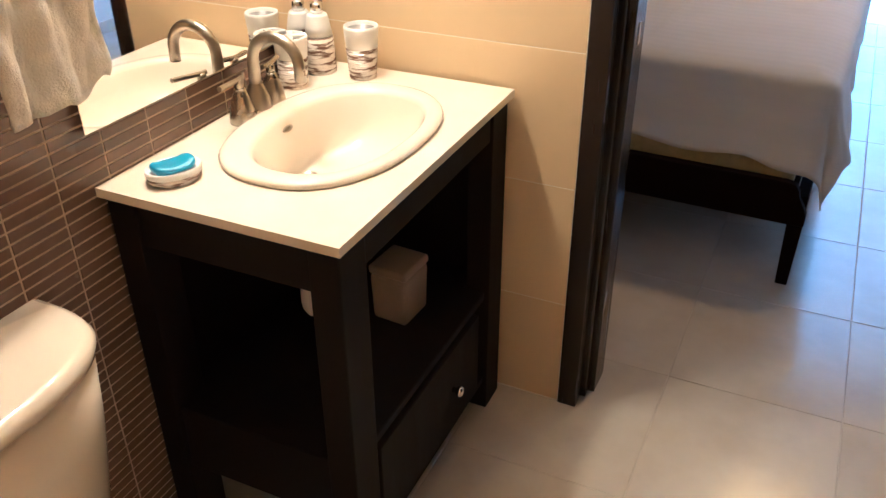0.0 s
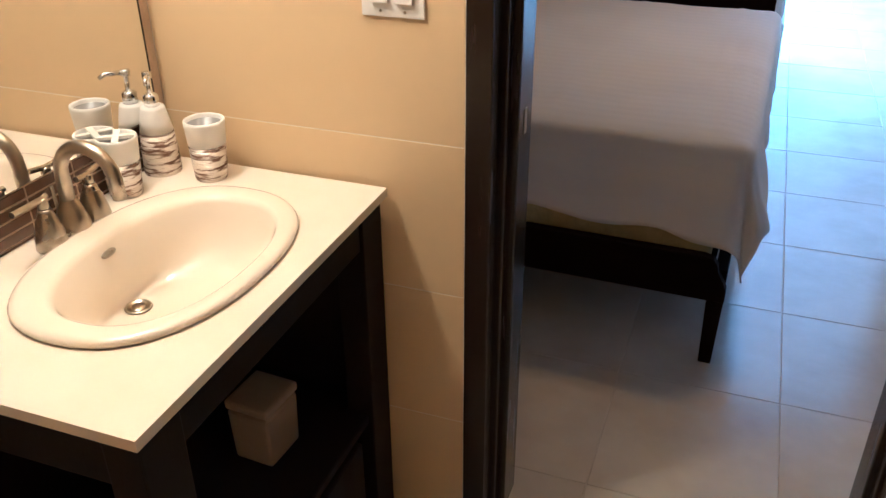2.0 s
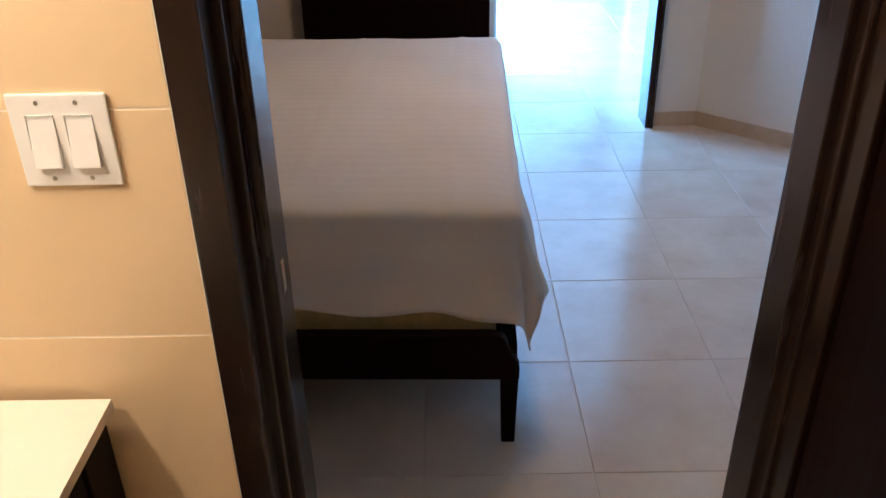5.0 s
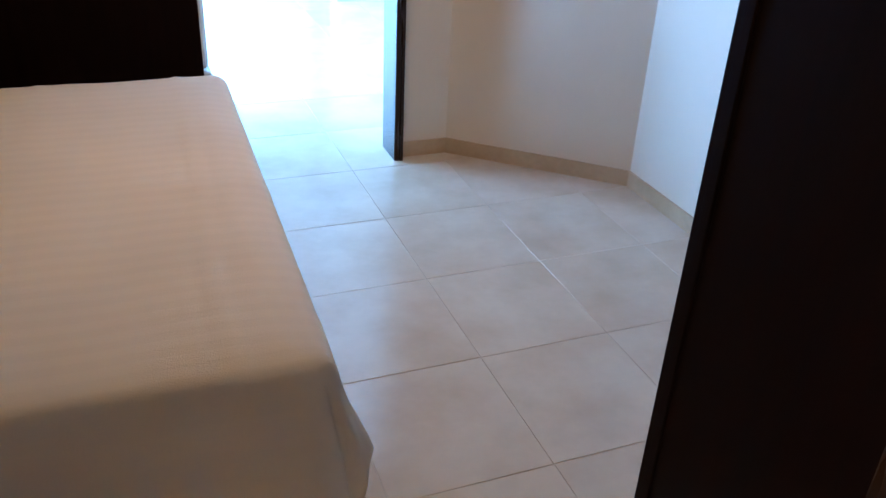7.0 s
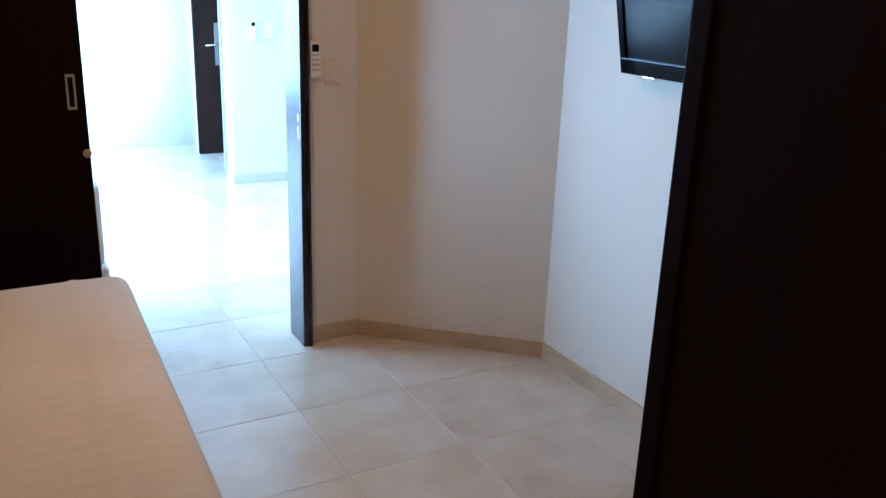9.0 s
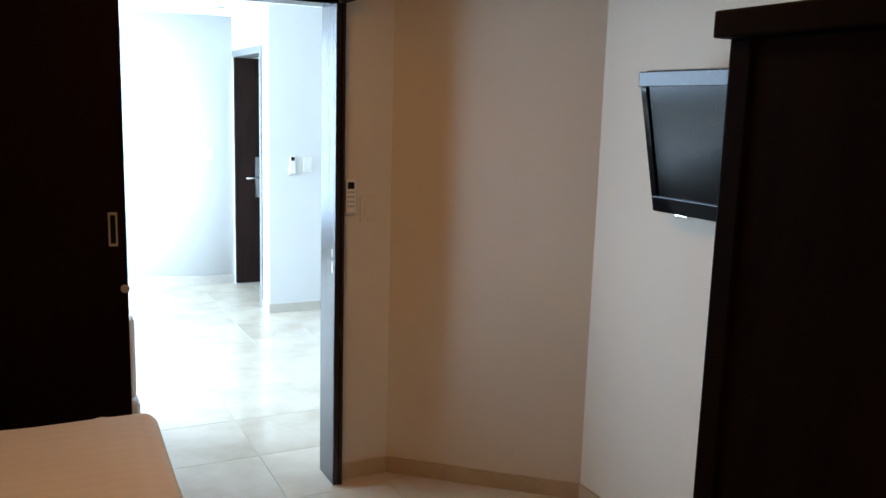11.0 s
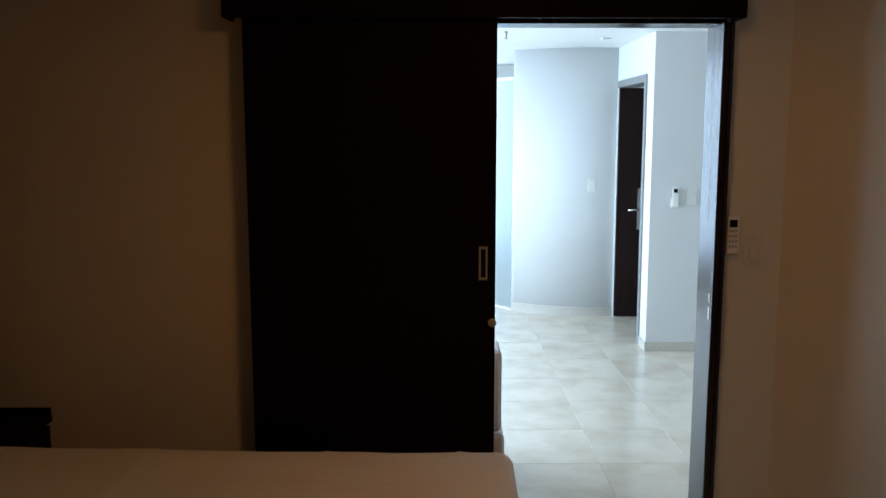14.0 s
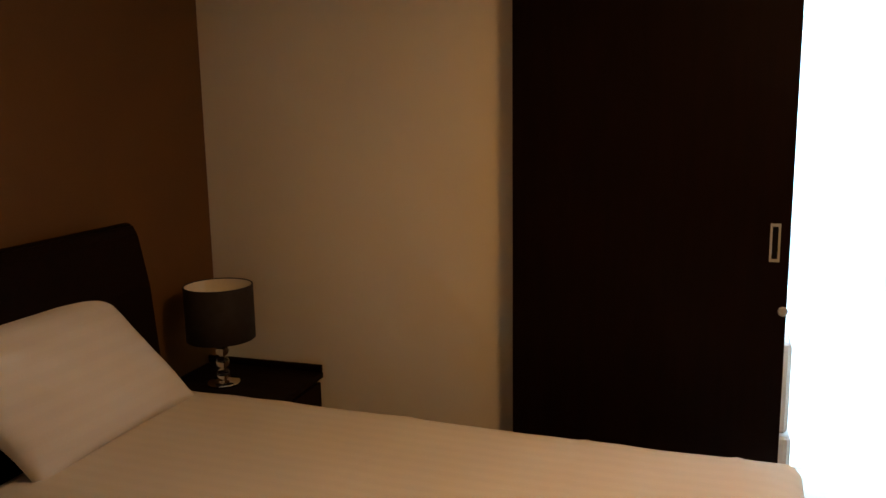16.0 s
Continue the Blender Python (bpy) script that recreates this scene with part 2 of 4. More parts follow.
def prism(outline, z0, z1, bevel=0.0):
    """An upright slab over a plan outline."""
    bm = bmesh.new()
    low = [bm.verts.new((x, y, z0)) for x, y in outline]
    top = [bm.verts.new((x, y, z1)) for x, y in outline]
    bm.faces.new(low[::-1])
    bm.faces.new(top)
    for i in range(len(outline)):
        j = (i + 1) % len(outline)
        bm.faces.new((low[i], low[j], top[j], top[i]))
    bmesh.ops.recalc_face_normals(bm, faces=bm.faces[:])
    if bevel:
        bmesh.ops.bevel(bm, geom=bm.edges[:], offset=bevel, segments=2, affect="EDGES")
    return bm


def mesh_of(name, bm, mat, smooth=False):
    me = bpy.data.meshes.new(name)
    bm.to_mesh(me)
    bm.free()
    me.materials.append(mat)
    if smooth:
        for p in me.polygons:
            p.use_smooth = True
    return me


def part(name, bm, mat, parent, label="", smooth=False):
    """Links a bmesh as one mesh object under a thing or a part."""
    ob = new(name, mesh_of(name, bm, mat, smooth))
    ob.parent = parent
    if label:
        ob["label"] = label
    return ob


def thing(name, label, category, m=None, group=""):
    ob = new(name)
    ob.empty_display_size = 0.1
    if m:
        ob.matrix_world = m
    return tagged(ob, label, category, group)


def solid(name, bm, mat, label, category, kind="", smooth=False, group=""):
    return tagged(new(name, mesh_of(name, bm, mat, smooth)), label, category, group, kind)


def setting(name, bm, mat, label, category, smooth=False):
    return solid(name, bm, mat, label, category, "structure", smooth)


# ---- plan: the bathroom lies at y < 0, the bedroom at 0.155 to 3.29, the hall beyond 3.42 ----
MIR_X, BATH_E, BATH_S = -0.668, 1.35, -2.75
BED_S, BED_N, HEAD_X, TV_X = 0.155, 3.29, -1.672, 2.296
HALL_S, H_BED, H_BATH, H_HALL = 3.42, 2.46, 2.40, 2.385
C1, C2 = (1.634, 3.29), (2.296, 2.704)
DOOR_L, DOOR_R, DOOR_H = 0.058, 0.808, 2.07
DOOR_TURN = 80
OPEN_L, OPEN_R, OPEN_H = 0.50, 1.385, 2.06

# ---- setting ----
setting("floor", boxes((-3.2, 5.4, -3.0, 10.2, -0.12, -0.0015)), GROUT, "grey-beige grout bed of the tiled floor", "floor")
floor_ob = bpy.data.objects["floor"]

# bathroom walls
setting("wall_mirror", boxes((-0.85, MIR_X, -2.9, 0.0, 0, H_BATH)), MOSAICGROUT, "tan grouted wall with strip tiles", "wall")
setting("wall_bath_east", boxes((BATH_E, BATH_E + 0.15, -2.9, 0.0, 0, H_BATH)), WALLTILE, "cream tiled bathroom wall", "wall")
setting("wall_bath_south", boxes((-0.85, BATH_E + 0.15, BATH_S - 0.15, BATH_S, 0, H_BATH)), WALLTILE, "cream tiled bathroom wall", "wall")
setting("ceiling_bath", boxes((-0.85, BATH_E + 0.15, -2.9, 0.0, H_BATH, H_BATH + 0.1)), CEIL, "white bathroom ceiling", "ceiling")
# the wall between bathroom and bedroom, with the doorway
bm = boxes((-1.85, 0.0, 0.012, BED_S, 0, 2.6), (DOOR_R + 0.045, 2.45, 0.012, BED_S, 0, 2.6),
           (-0.0, DOOR_R + 0.045, 0.012, BED_S, DOOR_H + 0.045, 2.6))
setting("wall_doorway", bm, WALL, "off-white plastered wall round the bathroom doorway", "wall")
# bedroom
setting("wall_head", boxes((HEAD_X - 0.15, HEAD_X, BED_S, BED_N, 0, 2.6)), BROWN, "ochre-brown painted wall behind the headboard", "wall")
bm = boxes((HEAD_X - 0.15, OPEN_L - 0.03, BED_N, HALL_S, 0, 2.6), (OPEN_R + 0.004, 2.45, BED_N, HALL_S, 0, 2.6),
           (OPEN_L - 0.03, OPEN_R + 0.004, BED_N, HALL_S, OPEN_H + 0.03, 2.6))
setting("wall_sliding_door", bm, WALL, "off-white plastered wall with the sliding door", "wall")
bm = prism([C1, C2, (2.486, 2.704), (2.486, 3.29)], 0, 2.6)
setting("wall_chamfer", bm, WALL, "off-white slanting wall across the room corner", "wall")
setting("wall_tv", boxes((TV_X, TV_X + 0.19, BED_S, C2[1], 0, 2.6)), WALL, "off-white plastered wall behind the television", "wall")
setting("ceiling_bedroom", boxes((HEAD_X - 0.15, TV_X + 0.19, BED_S, BED_N, H_BED, H_BED + 0.1)), CEIL, "white bedroom ceiling", "ceiling")
# skirting tiles
SK = 0.074


def skirting(name, a, b, inward, mat=SKIRT):
    """A run of skirting tile from a to b, 9 mm proud of the wall on the inward side."""
    ax, bx = Vector((*a, 0)), Vector((*b, 0))
    n = Vector((*inward, 0)).normalized() * 0.009
    bm = prism([(ax.x, ax.y), (bx.x, bx.y), (bx.x + n.x, bx.y + n.y), (ax.x + n.x, ax.y + n.y)], 0.0, SK)
    return setting(name, bm, mat, "beige skirting tile along the wall", "baseboard")


skirting("baseboard", (1.405, BED_N), C1, (0, -1))
skirting("baseboard", C1, C2, (-1, -1))
skirting("baseboard", C2, (TV_X, 0.82), (-1, 0))
skirting("baseboard", (HEAD_X, BED_N), (-0.45, BED_N), (0, -1))

# hall
HX0, HX1, HY1 = -2.3, 4.6, 9.6
setting("wall_hall_east", boxes((HX1, HX1 + 0.15, HALL_S, HY1, 0, 2.6)), HALLWALL, "white hall wall", "wall")
setting("wall_hall_south_west", boxes((HX0 - 0.15, HEAD_X - 0.15, HALL_S - 0.13, HALL_S, 0, 2.6)), HALLWALL, "white hall wall", "wall")
setting("wall_hall_south_east", boxes((2.45, HX1 + 0.15, HALL_S - 0.13, HALL_S, 0, 2.6)), HALLWALL, "white hall wall", "wall")
bm = boxes((HX0 - 0.15, HX0, HALL_S, 4.1, 0, 2.6), (HX0 - 0.15, HX0, 7.7, HY1 + 0.15, 0, 2.6),
           (HX0 - 0.15, HX0, 4.1, 7.7, 2.32, 2.6))
setting("wall_terrace", bm, HALLWALL, "white hall wall with a wide glazed opening", "wall")
bm = boxes((HX0, -0.9, HY1, HY1 + 0.15, 0, 2.6), (0.95, HX1 + 0.15, HY1, HY1 + 0.15, 0, 2.6),
           (-0.9, 0.95, HY1, HY1 + 0.15, 2.34, 2.6))
setting("wall_hall_north", bm, HALLWALL, "white hall wall with a tall window", "wall")
setting("ceiling_hall", boxes((HX0 - 0.15, HX1 + 0.15, HALL_S, HY1 + 0.15, H_HALL, H_HALL + 0.1)), CEIL, "white hall ceiling", "ceiling")
COLX, COLY, HDY0, HDY1, HDH = 1.918, 6.375, 6.62, 7.575, 2.045
bm = prism([(COLY, 0), (HDY0, 0), (HDY0, HDH), (HDY1, HDH), (HDY1, 0), (7.70, 0), (7.70, H_HALL), (COLY, H_HALL)], 0, 0.14)
for v in bm.verts:
    v.co = (COLX + v.co.z, v.co.x, v.co.y)
bmesh.ops.recalc_face_normals(bm, faces=bm.faces[:])
setting("wall_hall_door", bm, HALLWALL, "white wall of the far room with its doorway", "wall")
setting("wall_hall_corner", boxes((COLX + 0.14, HX1, COLY, COLY + 0.14, 0, H_HALL)), HALLWALL, "white hall wall beside the far door", "wall")
# the curved wall: an arc that bulges into the hall
CURVE = [radians(-80 - 49 * i / 28) for i in range(29)]


def curve_at(r):
    return [(1.75 + r * math.cos(a), 8.75 + r * math.sin(a)) for a in CURVE]


outer, inner = curve_at(1.15), curve_at(1.0)[::-1]
bm = prism(outer + inner, 0, H_HALL)
setting("wall_curved", bm, HALLWALL, "white curved hall wall", "wall", True)
skin = curve_at(1.159)
setting("baseboard", prism(skin + outer[::-1], 0, 0.085), HALLSKIRT, "beige skirting tile along the curved wall", "baseboard")
skirting("baseboard", (COLX, COLY), (HX1, COLY), (0, -1), HALLSKIRT)
skirting("baseboard", (COLX, COLY - 0.009), (COLX, HDY0 - 0.052), (-1, 0), HALLSKIRT)
glass = thing("glass_partition", "pale frosted glass partition at the end of the curved wall", "partition")
part("pane", prism([(1.022, 7.872), (1.030, 7.880), (0.628, 8.358), (0.620, 8.350)], 0.02, 2.12), FROST, glass)
part("top_rail", prism([(1.018, 7.868), (1.034, 7.884), (0.632, 8.362), (0.616, 8.346)], 2.121, 2.15), PLASTIC, glass)
part("bottom_rail", prism([(1.018, 7.868), (1.034, 7.884), (0.632, 8.362), (0.616, 8.346)], 0.0, 0.019), PLASTIC, glass)
# glazing
for nm, d in (("window_terrace", (HX0 - 0.09, HX0 - 0.08, 4.1, 7.7, 0.0, 2.32)), ("window_tall", (-0.9, 0.95, HY1 + 0.06, HY1 + 0.07, 0, 2.34))):
    w = tagged(thing(nm, "tall clear glass panes in a white frame", "window"), kind="structure")
    pane = part("pane", boxes(d), GLASS, w)
    pane.visible_shadow = False
    x0, x1, y0, y1, z0, z1 = d
    if x1 - x0 < 0.1:
        for k in range(5):
            y = y0 + (y1 - y0) * k / 4
            part("window_frame", boxes((x0 - 0.02, x1 + 0.02, max(y0, y - 0.03), min(y1, y + 0.03), z0, z1), bevel=0.003), PLASTIC, w)
    else:
        for k in range(4):
            x = x0 + (x1 - x0) * k / 3
            part("window_frame", boxes((max(x0, x - 0.03), min(x1, x + 0.03), y0 - 0.02, y1 + 0.02, z0, z1), bevel=0.003), PLASTIC, w)
setting("ground", boxes((-300, 300, -300, 300, -0.4, -0.13)), PAVING, "pale terrace paving and ground outside", "ground")

# bathroom door frame: casing, jamb and stop in dark wood
frame_1 = tagged(thing("door_frame_bath", "dark-stained wooden door frame of the bathroom", "door frame"), kind="structure")
part("jamb", boxes((-0.013, 0.037, -0.006, 0.045, 0, DOOR_H + 0.05), (0.0, 0.05, 0.045, 0.075, 0, DOOR_H + 0.05),
                   (0.0, DOOR_L + 0.008, 0.075, 0.168, 0, DOOR_H + 0.05), bevel=0.003), FRAMEWOOD, frame_1)
part("jamb", boxes((DOOR_R + 0.012, DOOR_R + 0.07, -0.006, 0.045, 0, DOOR_H + 0.05), (DOOR_R + 0.004, DOOR_R + 0.06, 0.045, 0.075, 0, DOOR_H + 0.05),
                   (DOOR_R - 0.008, DOOR_R + 0.06, 0.075, 0.168, 0, DOOR_H + 0.05), bevel=0.003), FRAMEWOOD, frame_1)
part("head", boxes((-0.013, DOOR_R + 0.07, -0.006, 0.168, DOOR_H + 0.05, DOOR_H + 0.1), bevel=0.003), FRAMEWOOD, frame_1)
part("strike_plate", boxes((DOOR_L + 0.008, DOOR_L + 0.0095, 0.110, 0.126, 0.96, 1.01), bevel=0.0005), NICKEL, frame_1, "metal strike plate")

# sliding door frame and pelmet
frame_2 = tagged(thing("door_frame_sliding", "dark-stained wooden frame of the sliding door opening", "door frame"), kind="structure")
part("jamb", boxes((1.362, 1.388, 3.243, HALL_S + 0.008, 0, OPEN_H), (1.388, 1.402, 3.236, 3.288, 0, OPEN_H), bevel=0.003), FRAMEWOOD, frame_2)
part("jamb", boxes((OPEN_L - 0.028, OPEN_L, 3.292, HALL_S + 0.008, 0, OPEN_H), bevel=0.003), FRAMEWOOD, frame_2)
part("head", boxes((OPEN_L - 0.028, 1.402, 3.292, HALL_S + 0.008, OPEN_H, OPEN_H + 0.028), bevel=0.003), FRAMEWOOD, frame_2)
part("strike_plate", boxes((1.3605, 1.3625, 3.262, 3.278, 0.95, 1.0), (1.3605, 1.3625, 3.262, 3.278, 1.02, 1.05)), NICKEL, frame_2, "metal strike plates")

# ---- bedroom, large things ----
pelmet = thing("sliding_door_pelmet", "dark-stained wooden pelmet box over the sliding door", "pelmet")
part("front_board", boxes((-0.44, 1.418, 3.165, 3.185, 2.065, 2.24), bevel=0.003), DARKWOOD_H, pelmet)
part("top_board", boxes((-0.44, 1.418, 3.187, 3.289, 2.22, 2.24), bevel=0.003), DARKWOOD_H, pelmet)
part("end_board", boxes((1.400, 1.418, 3.187, 3.289, 2.065, 2.218), bevel=0.003), DARKWOOD_H, pelmet)
part("end_board", boxes((-0.44, -0.422, 3.187, 3.289, 2.065, 2.218), bevel=0.003), DARKWOOD_H, pelmet)
part("track", boxes((-0.42, 1.398, 3.215, 3.25, 2.16, 2.19)), NICKEL, pelmet)

slab = thing("sliding_door", "dark-stained wooden sliding door, pushed half open", "door")
part("panel", boxes((-0.378, 0.536, 3.203, 3.238, 0.008, 2.13), bevel=0.003), DARKWOOD, slab)
pull = part("flush_pull", boxes((0.474, 0.506, 3.2005, 3.2025, 1.118, 1.128), (0.474, 0.506, 3.2005, 3.2025, 1.234, 1.244),
                         (0.474, 0.481, 3.2005, 3.2025, 1.128, 1.234), (0.499, 0.506, 3.2005, 3.2025, 1.128, 1.234), bevel=0.0006), SATINSTEEL, slab, "recessed nickel door pull")
part("pull_recess", boxes((0.481, 0.499, 3.2012, 3.2028, 1.128, 1.234)), BLACKPLASTIC, pull)
bm = lathe([(0.0, 0), (0.016, 0), (0.016, 0.004), (0.011, 0.006), (0, 0.006)], 20)
bm.transform(pose(0.525, 3.203, 0.955, 90))
part("lock", bm, SATINSTEEL, slab, "round steel lock")

# the tall wardrobe beside the bathroom door
wardrobe = thing("wardrobe", "tall dark-stained wooden wardrobe with a cornice", "wardrobe")
WX, WY = 1.10, 0.826
part("side_panel", boxes((WX, WX + 0.02, 0.175, WY - 0.042, 0.06, 1.765), bevel=0.002), DARKWOOD, wardrobe)
part("corner_post", boxes((WX - 0.004, WX + 0.042, WY - 0.042, WY, 0, 1.765), bevel=0.004), DARKWOOD, wardrobe)
part("corner_post", boxes((2.205, 2.25, WY - 0.042, WY, 0, 1.765), bevel=0.004), DARKWOOD, wardrobe)
part("door", boxes((WX + 0.044, 1.698, WY - 0.03, WY - 0.008, 0.08, 1.75), bevel=0.003), DARKWOOD, wardrobe)
part("door", boxes((1.702, 2.203, WY - 0.03, WY - 0.008, 0.08, 1.75), bevel=0.003), DARKWOOD, wardrobe)
part("back_panel", boxes((WX + 0.02, 2.25, 0.16, 0.174, 0.06, 1.765)), DARKWOOD, wardrobe)
part("plinth", boxes((WX + 0.03, 2.2, 0.2, WY - 0.06, 0, 0.06)), DARKWOOD, wardrobe)
part("cornice", boxes((WX - 0.02, 2.258, 0.158, WY + 0.018, 1.766, 1.804), bevel=0.004), DARKWOOD_H, wardrobe)

# the bed, turned slightly in the room; foot towards the television
BED = pose(0.495, 0.840, 0, 0, 0, -1.6)
bed = thing("bed", "double bed with dark-stained wooden frame and headboard", "bed", BED)
L, W = 2.06, 1.87


def side_rail(y0, y1):
    """A rail whose upper edge drops in a curve at the foot end."""
    bm = bmesh.new()
    prof = [(-L, 0.222), (0.0, 0.222), (0.0, 0.262), (-0.010, 0.285), (-0.028, 0.31), (-0.034, 0.338), (-0.046, 0.357), (-0.075, 0.364), (-L, 0.364)]
    a = [bm.verts.new((x, y0, z)) for x, z in prof]
    b = [bm.verts.new((x, y1, z)) for x, z in prof]
    bm.faces.new(a)
    bm.faces.new(b[::-1])
    for i in range(len(prof)):
        j = (i + 1) % len(prof)
        bm.faces.new((a[j], a[i], b[i], b[j]))
    bmesh.ops.bevel(bm, geom=bm.edges[:], offset=0.003, segments=1, affect="EDGES")
    return bm


def bed_leg(x, y):
    bm = boxes((x - 0.024, x + 0.024, y - 0.024, y + 0.024, 0, 0.22), bevel=0.004)
    for v in bm.verts:
        if v.co.z < 0.11:
            v.co.x += (x - v.co.x) * 0.22
            v.co.y += (y - v.co.y) * 0.22
    return bm


part("side_rail", side_rail(0.0, 0.035), DARKWOOD_H, bed)
part("side_rail", side_rail(W - 0.035, W), DARKWOOD_H, bed)
part("foot_rail", boxes((-0.04, -0.005, 0.036, W - 0.036, 0.21, 0.31), bevel=0.003), DARKWOOD_H, bed)
for x, y in ((-0.026, 0.026), (-0.026, W - 0.026), (-L + 0.03, 0.026), (-L + 0.03, W - 0.026)):
    part("leg", bed_leg(x, y), DARKWOOD, bed)
part("slat_base", boxes((-L, -0.045, 0.04, W - 0.04, 0.27, 0.30)), DARKWOOD_H, bed)


def headboard():
    bm = bmesh.new()
    prof = [(-L + 0.03, 0.0), (-L + 0.03, 0.75), (-L + 0.005, 1.05), (-L - 0.03, 1.22), (-L - 0.05, 1.255), (-L - 0.082, 1.26), (-L - 0.075, 1.2), (-L - 0.045, 1.03),
            (-L - 0.02, 0.75), (-L - 0.02, 0.0)]
    a = [bm.verts.new((x, -0.03, z)) for x, z in prof]
    b = [bm.verts.new((x, W - 0.09, z)) for x, z in prof]
    bm.faces.new(a)
    bm.faces.new(b[::-1])
    for i in range(len(prof)):
        j = (i + 1) % len(prof)
        bm.faces.new((a[j], a[i], b[i], b[j]))
    bmesh.ops.recalc_face_normals(bm, faces=bm.faces[:])
    bmesh.ops.bevel(bm, geom=bm.edges[:], offset=0.006, segments=2, affect="EDGES")
    return bm


part("headboard", headboard(), DARKWOOD_H, bed)
part("box_base", boxes((-L + 0.05, -0.06, 0.075, W - 0.05, 0.302, 0.41), bevel=0.02, seg=3), BASECLOTH, bed, "gold-beige mattress base", True)
part("mattress", boxes((-L + 0.05, -0.055, 0.185, W - 0.05, 0.411, 0.632), bevel=0.05, seg=4), BASECLOTH, bed, "gold-beige mattress", True)


def ease(a, b, t):
    t = min(1.0, max(0.0, (t - a) / (b - a)))
    return t * t * (3 - 2 * t)


def spread():
    """A cover laid over the mattress: a flat top, a creased edge, sides that hang unevenly, short along the near side and long at its corner."""
    bm = bmesh.new()
    x_foot, y_near, y_far, top = -0.034, 0.190, W - 0.02, 0.652
    drop_foot, drop_near, drop_far = 0.285, 0.31, 0.28
    us = [-L + 0.06 + (x_foot + L - 0.06) * i / 96 for i in range(97)] + [x_foot + drop_foot * i / 18 for i in range(1, 19)]
    vs = [y_near - drop_near * (18 - i) / 18 for i in range(18)] + [y_near + (y_far - y_near) * i / 44 for i in range(45)] + \
         [y_far + drop_far * i / 12 for i in range(1, 13)]
    grid = []
    for u in us:
        row = []
        for v in vs:
            cu, cv = min(u, x_foot), min(max(v, y_near), y_far)
            du, dv = u - cu, v - cv
            d = math.hypot(du, dv)
            height = top + 0.010 * ease(0.3, 1.7, -u)
            wob = 0.004 * noise.noise(Vector((u * 3, v * 3, 0))) + 0.003 * noise.noise(Vector((u * 9, v * 4, 5)))
            # long creases left by folding
            wob += 0.0050 * math.exp(-((u + 0.16 + 0.012 * math.sin(v * 3)) / 0.010) ** 2) + 0.0035 * math.exp(-((u + 0.62 - 0.02 * v) / 0.012) ** 2)
            wob += 0.003 * math.exp(-((v - 0.95) / 0.03) ** 2) + 0.003 * math.exp(-((u + 1.15) / 0.02) ** 2)
            if d < 1e-6:
                edge = min(x_foot - u, v - y_near, y_far - v)
                p = Vector((u, v, height + wob - 0.010 * max(0, 1 - edge / 0.07) ** 2))
            else:
                n = Vector((du, dv, 0)) / d
                near = abs(dv) / d if dv < 0 else 0
                foot = du / d
                corner = min(abs(du), abs(dv)) / d
                r = 0.050 - 0.016 * near
                turn = min(d / r, math.pi / 2 * (0.88 - 0.16 * near))
                out, down = r * math.sin(turn), r * (1 - math.cos(turn))
                rest = max(0, d - r * turn)
                loose = min(1, rest / 0.12)
                fold = 0.005 * math.sin((u - v) * 17 + 2 * noise.noise(Vector((u * 2, v * 2, 3)))) + 0.008 * noise.noise(Vector((u * 5, v * 5, 9)))
                fold += 0.012 * math.sin(math.atan2(dv, du) * 9) * corner
                out += rest * math.cos(turn) * (0.55 + 0.45 * near) * (1 - 0.8 * corner) + fold * loose
                # the cloth swings out beside the corner of the foot end
                out += 0.20 * rest * foot * (1 - ease(0.30, 0.75, v)) * (1 - corner)
                down += rest * math.sin(turn) * (1 + 0.10 * corner)
                p = Vector((cu, cv, height - 0.010 + wob * (1 - loose))) + n * out
                p.z -= down
                short = near * ease(0.10, 0.22, -u) * (0.024 + 0.016 * ease(0.35, 0.7, -u) + 0.010 * noise.noise(Vector((u * 6, 3.0, 1.0))))
                hem = 0.016 * noise.noise(Vector((u * 2.2, v * 2.2, 7)))
                p.z += (hem + short * rest / 0.26) * loose
            row.append(bm.verts.new(p))
        grid.append(row)
    for a, b in zip(grid, grid[1:]):
        for i in range(len(vs) - 1):
            bm.faces.new((a[i], b[i], b[i + 1], a[i + 1]))
    bmesh.ops.recalc_face_normals(bm, faces=bm.faces[:])
    return bm


cover = solid("bedspread", spread(), LINEN, "white striped cotton bedspread hanging over the bed sides", "bedspread", smooth=True)
cover.matrix_world = BED
mod = cover.modifiers.new("thick", "SOLIDIFY")
mod.thickness, mod.offset = 0.004, -1


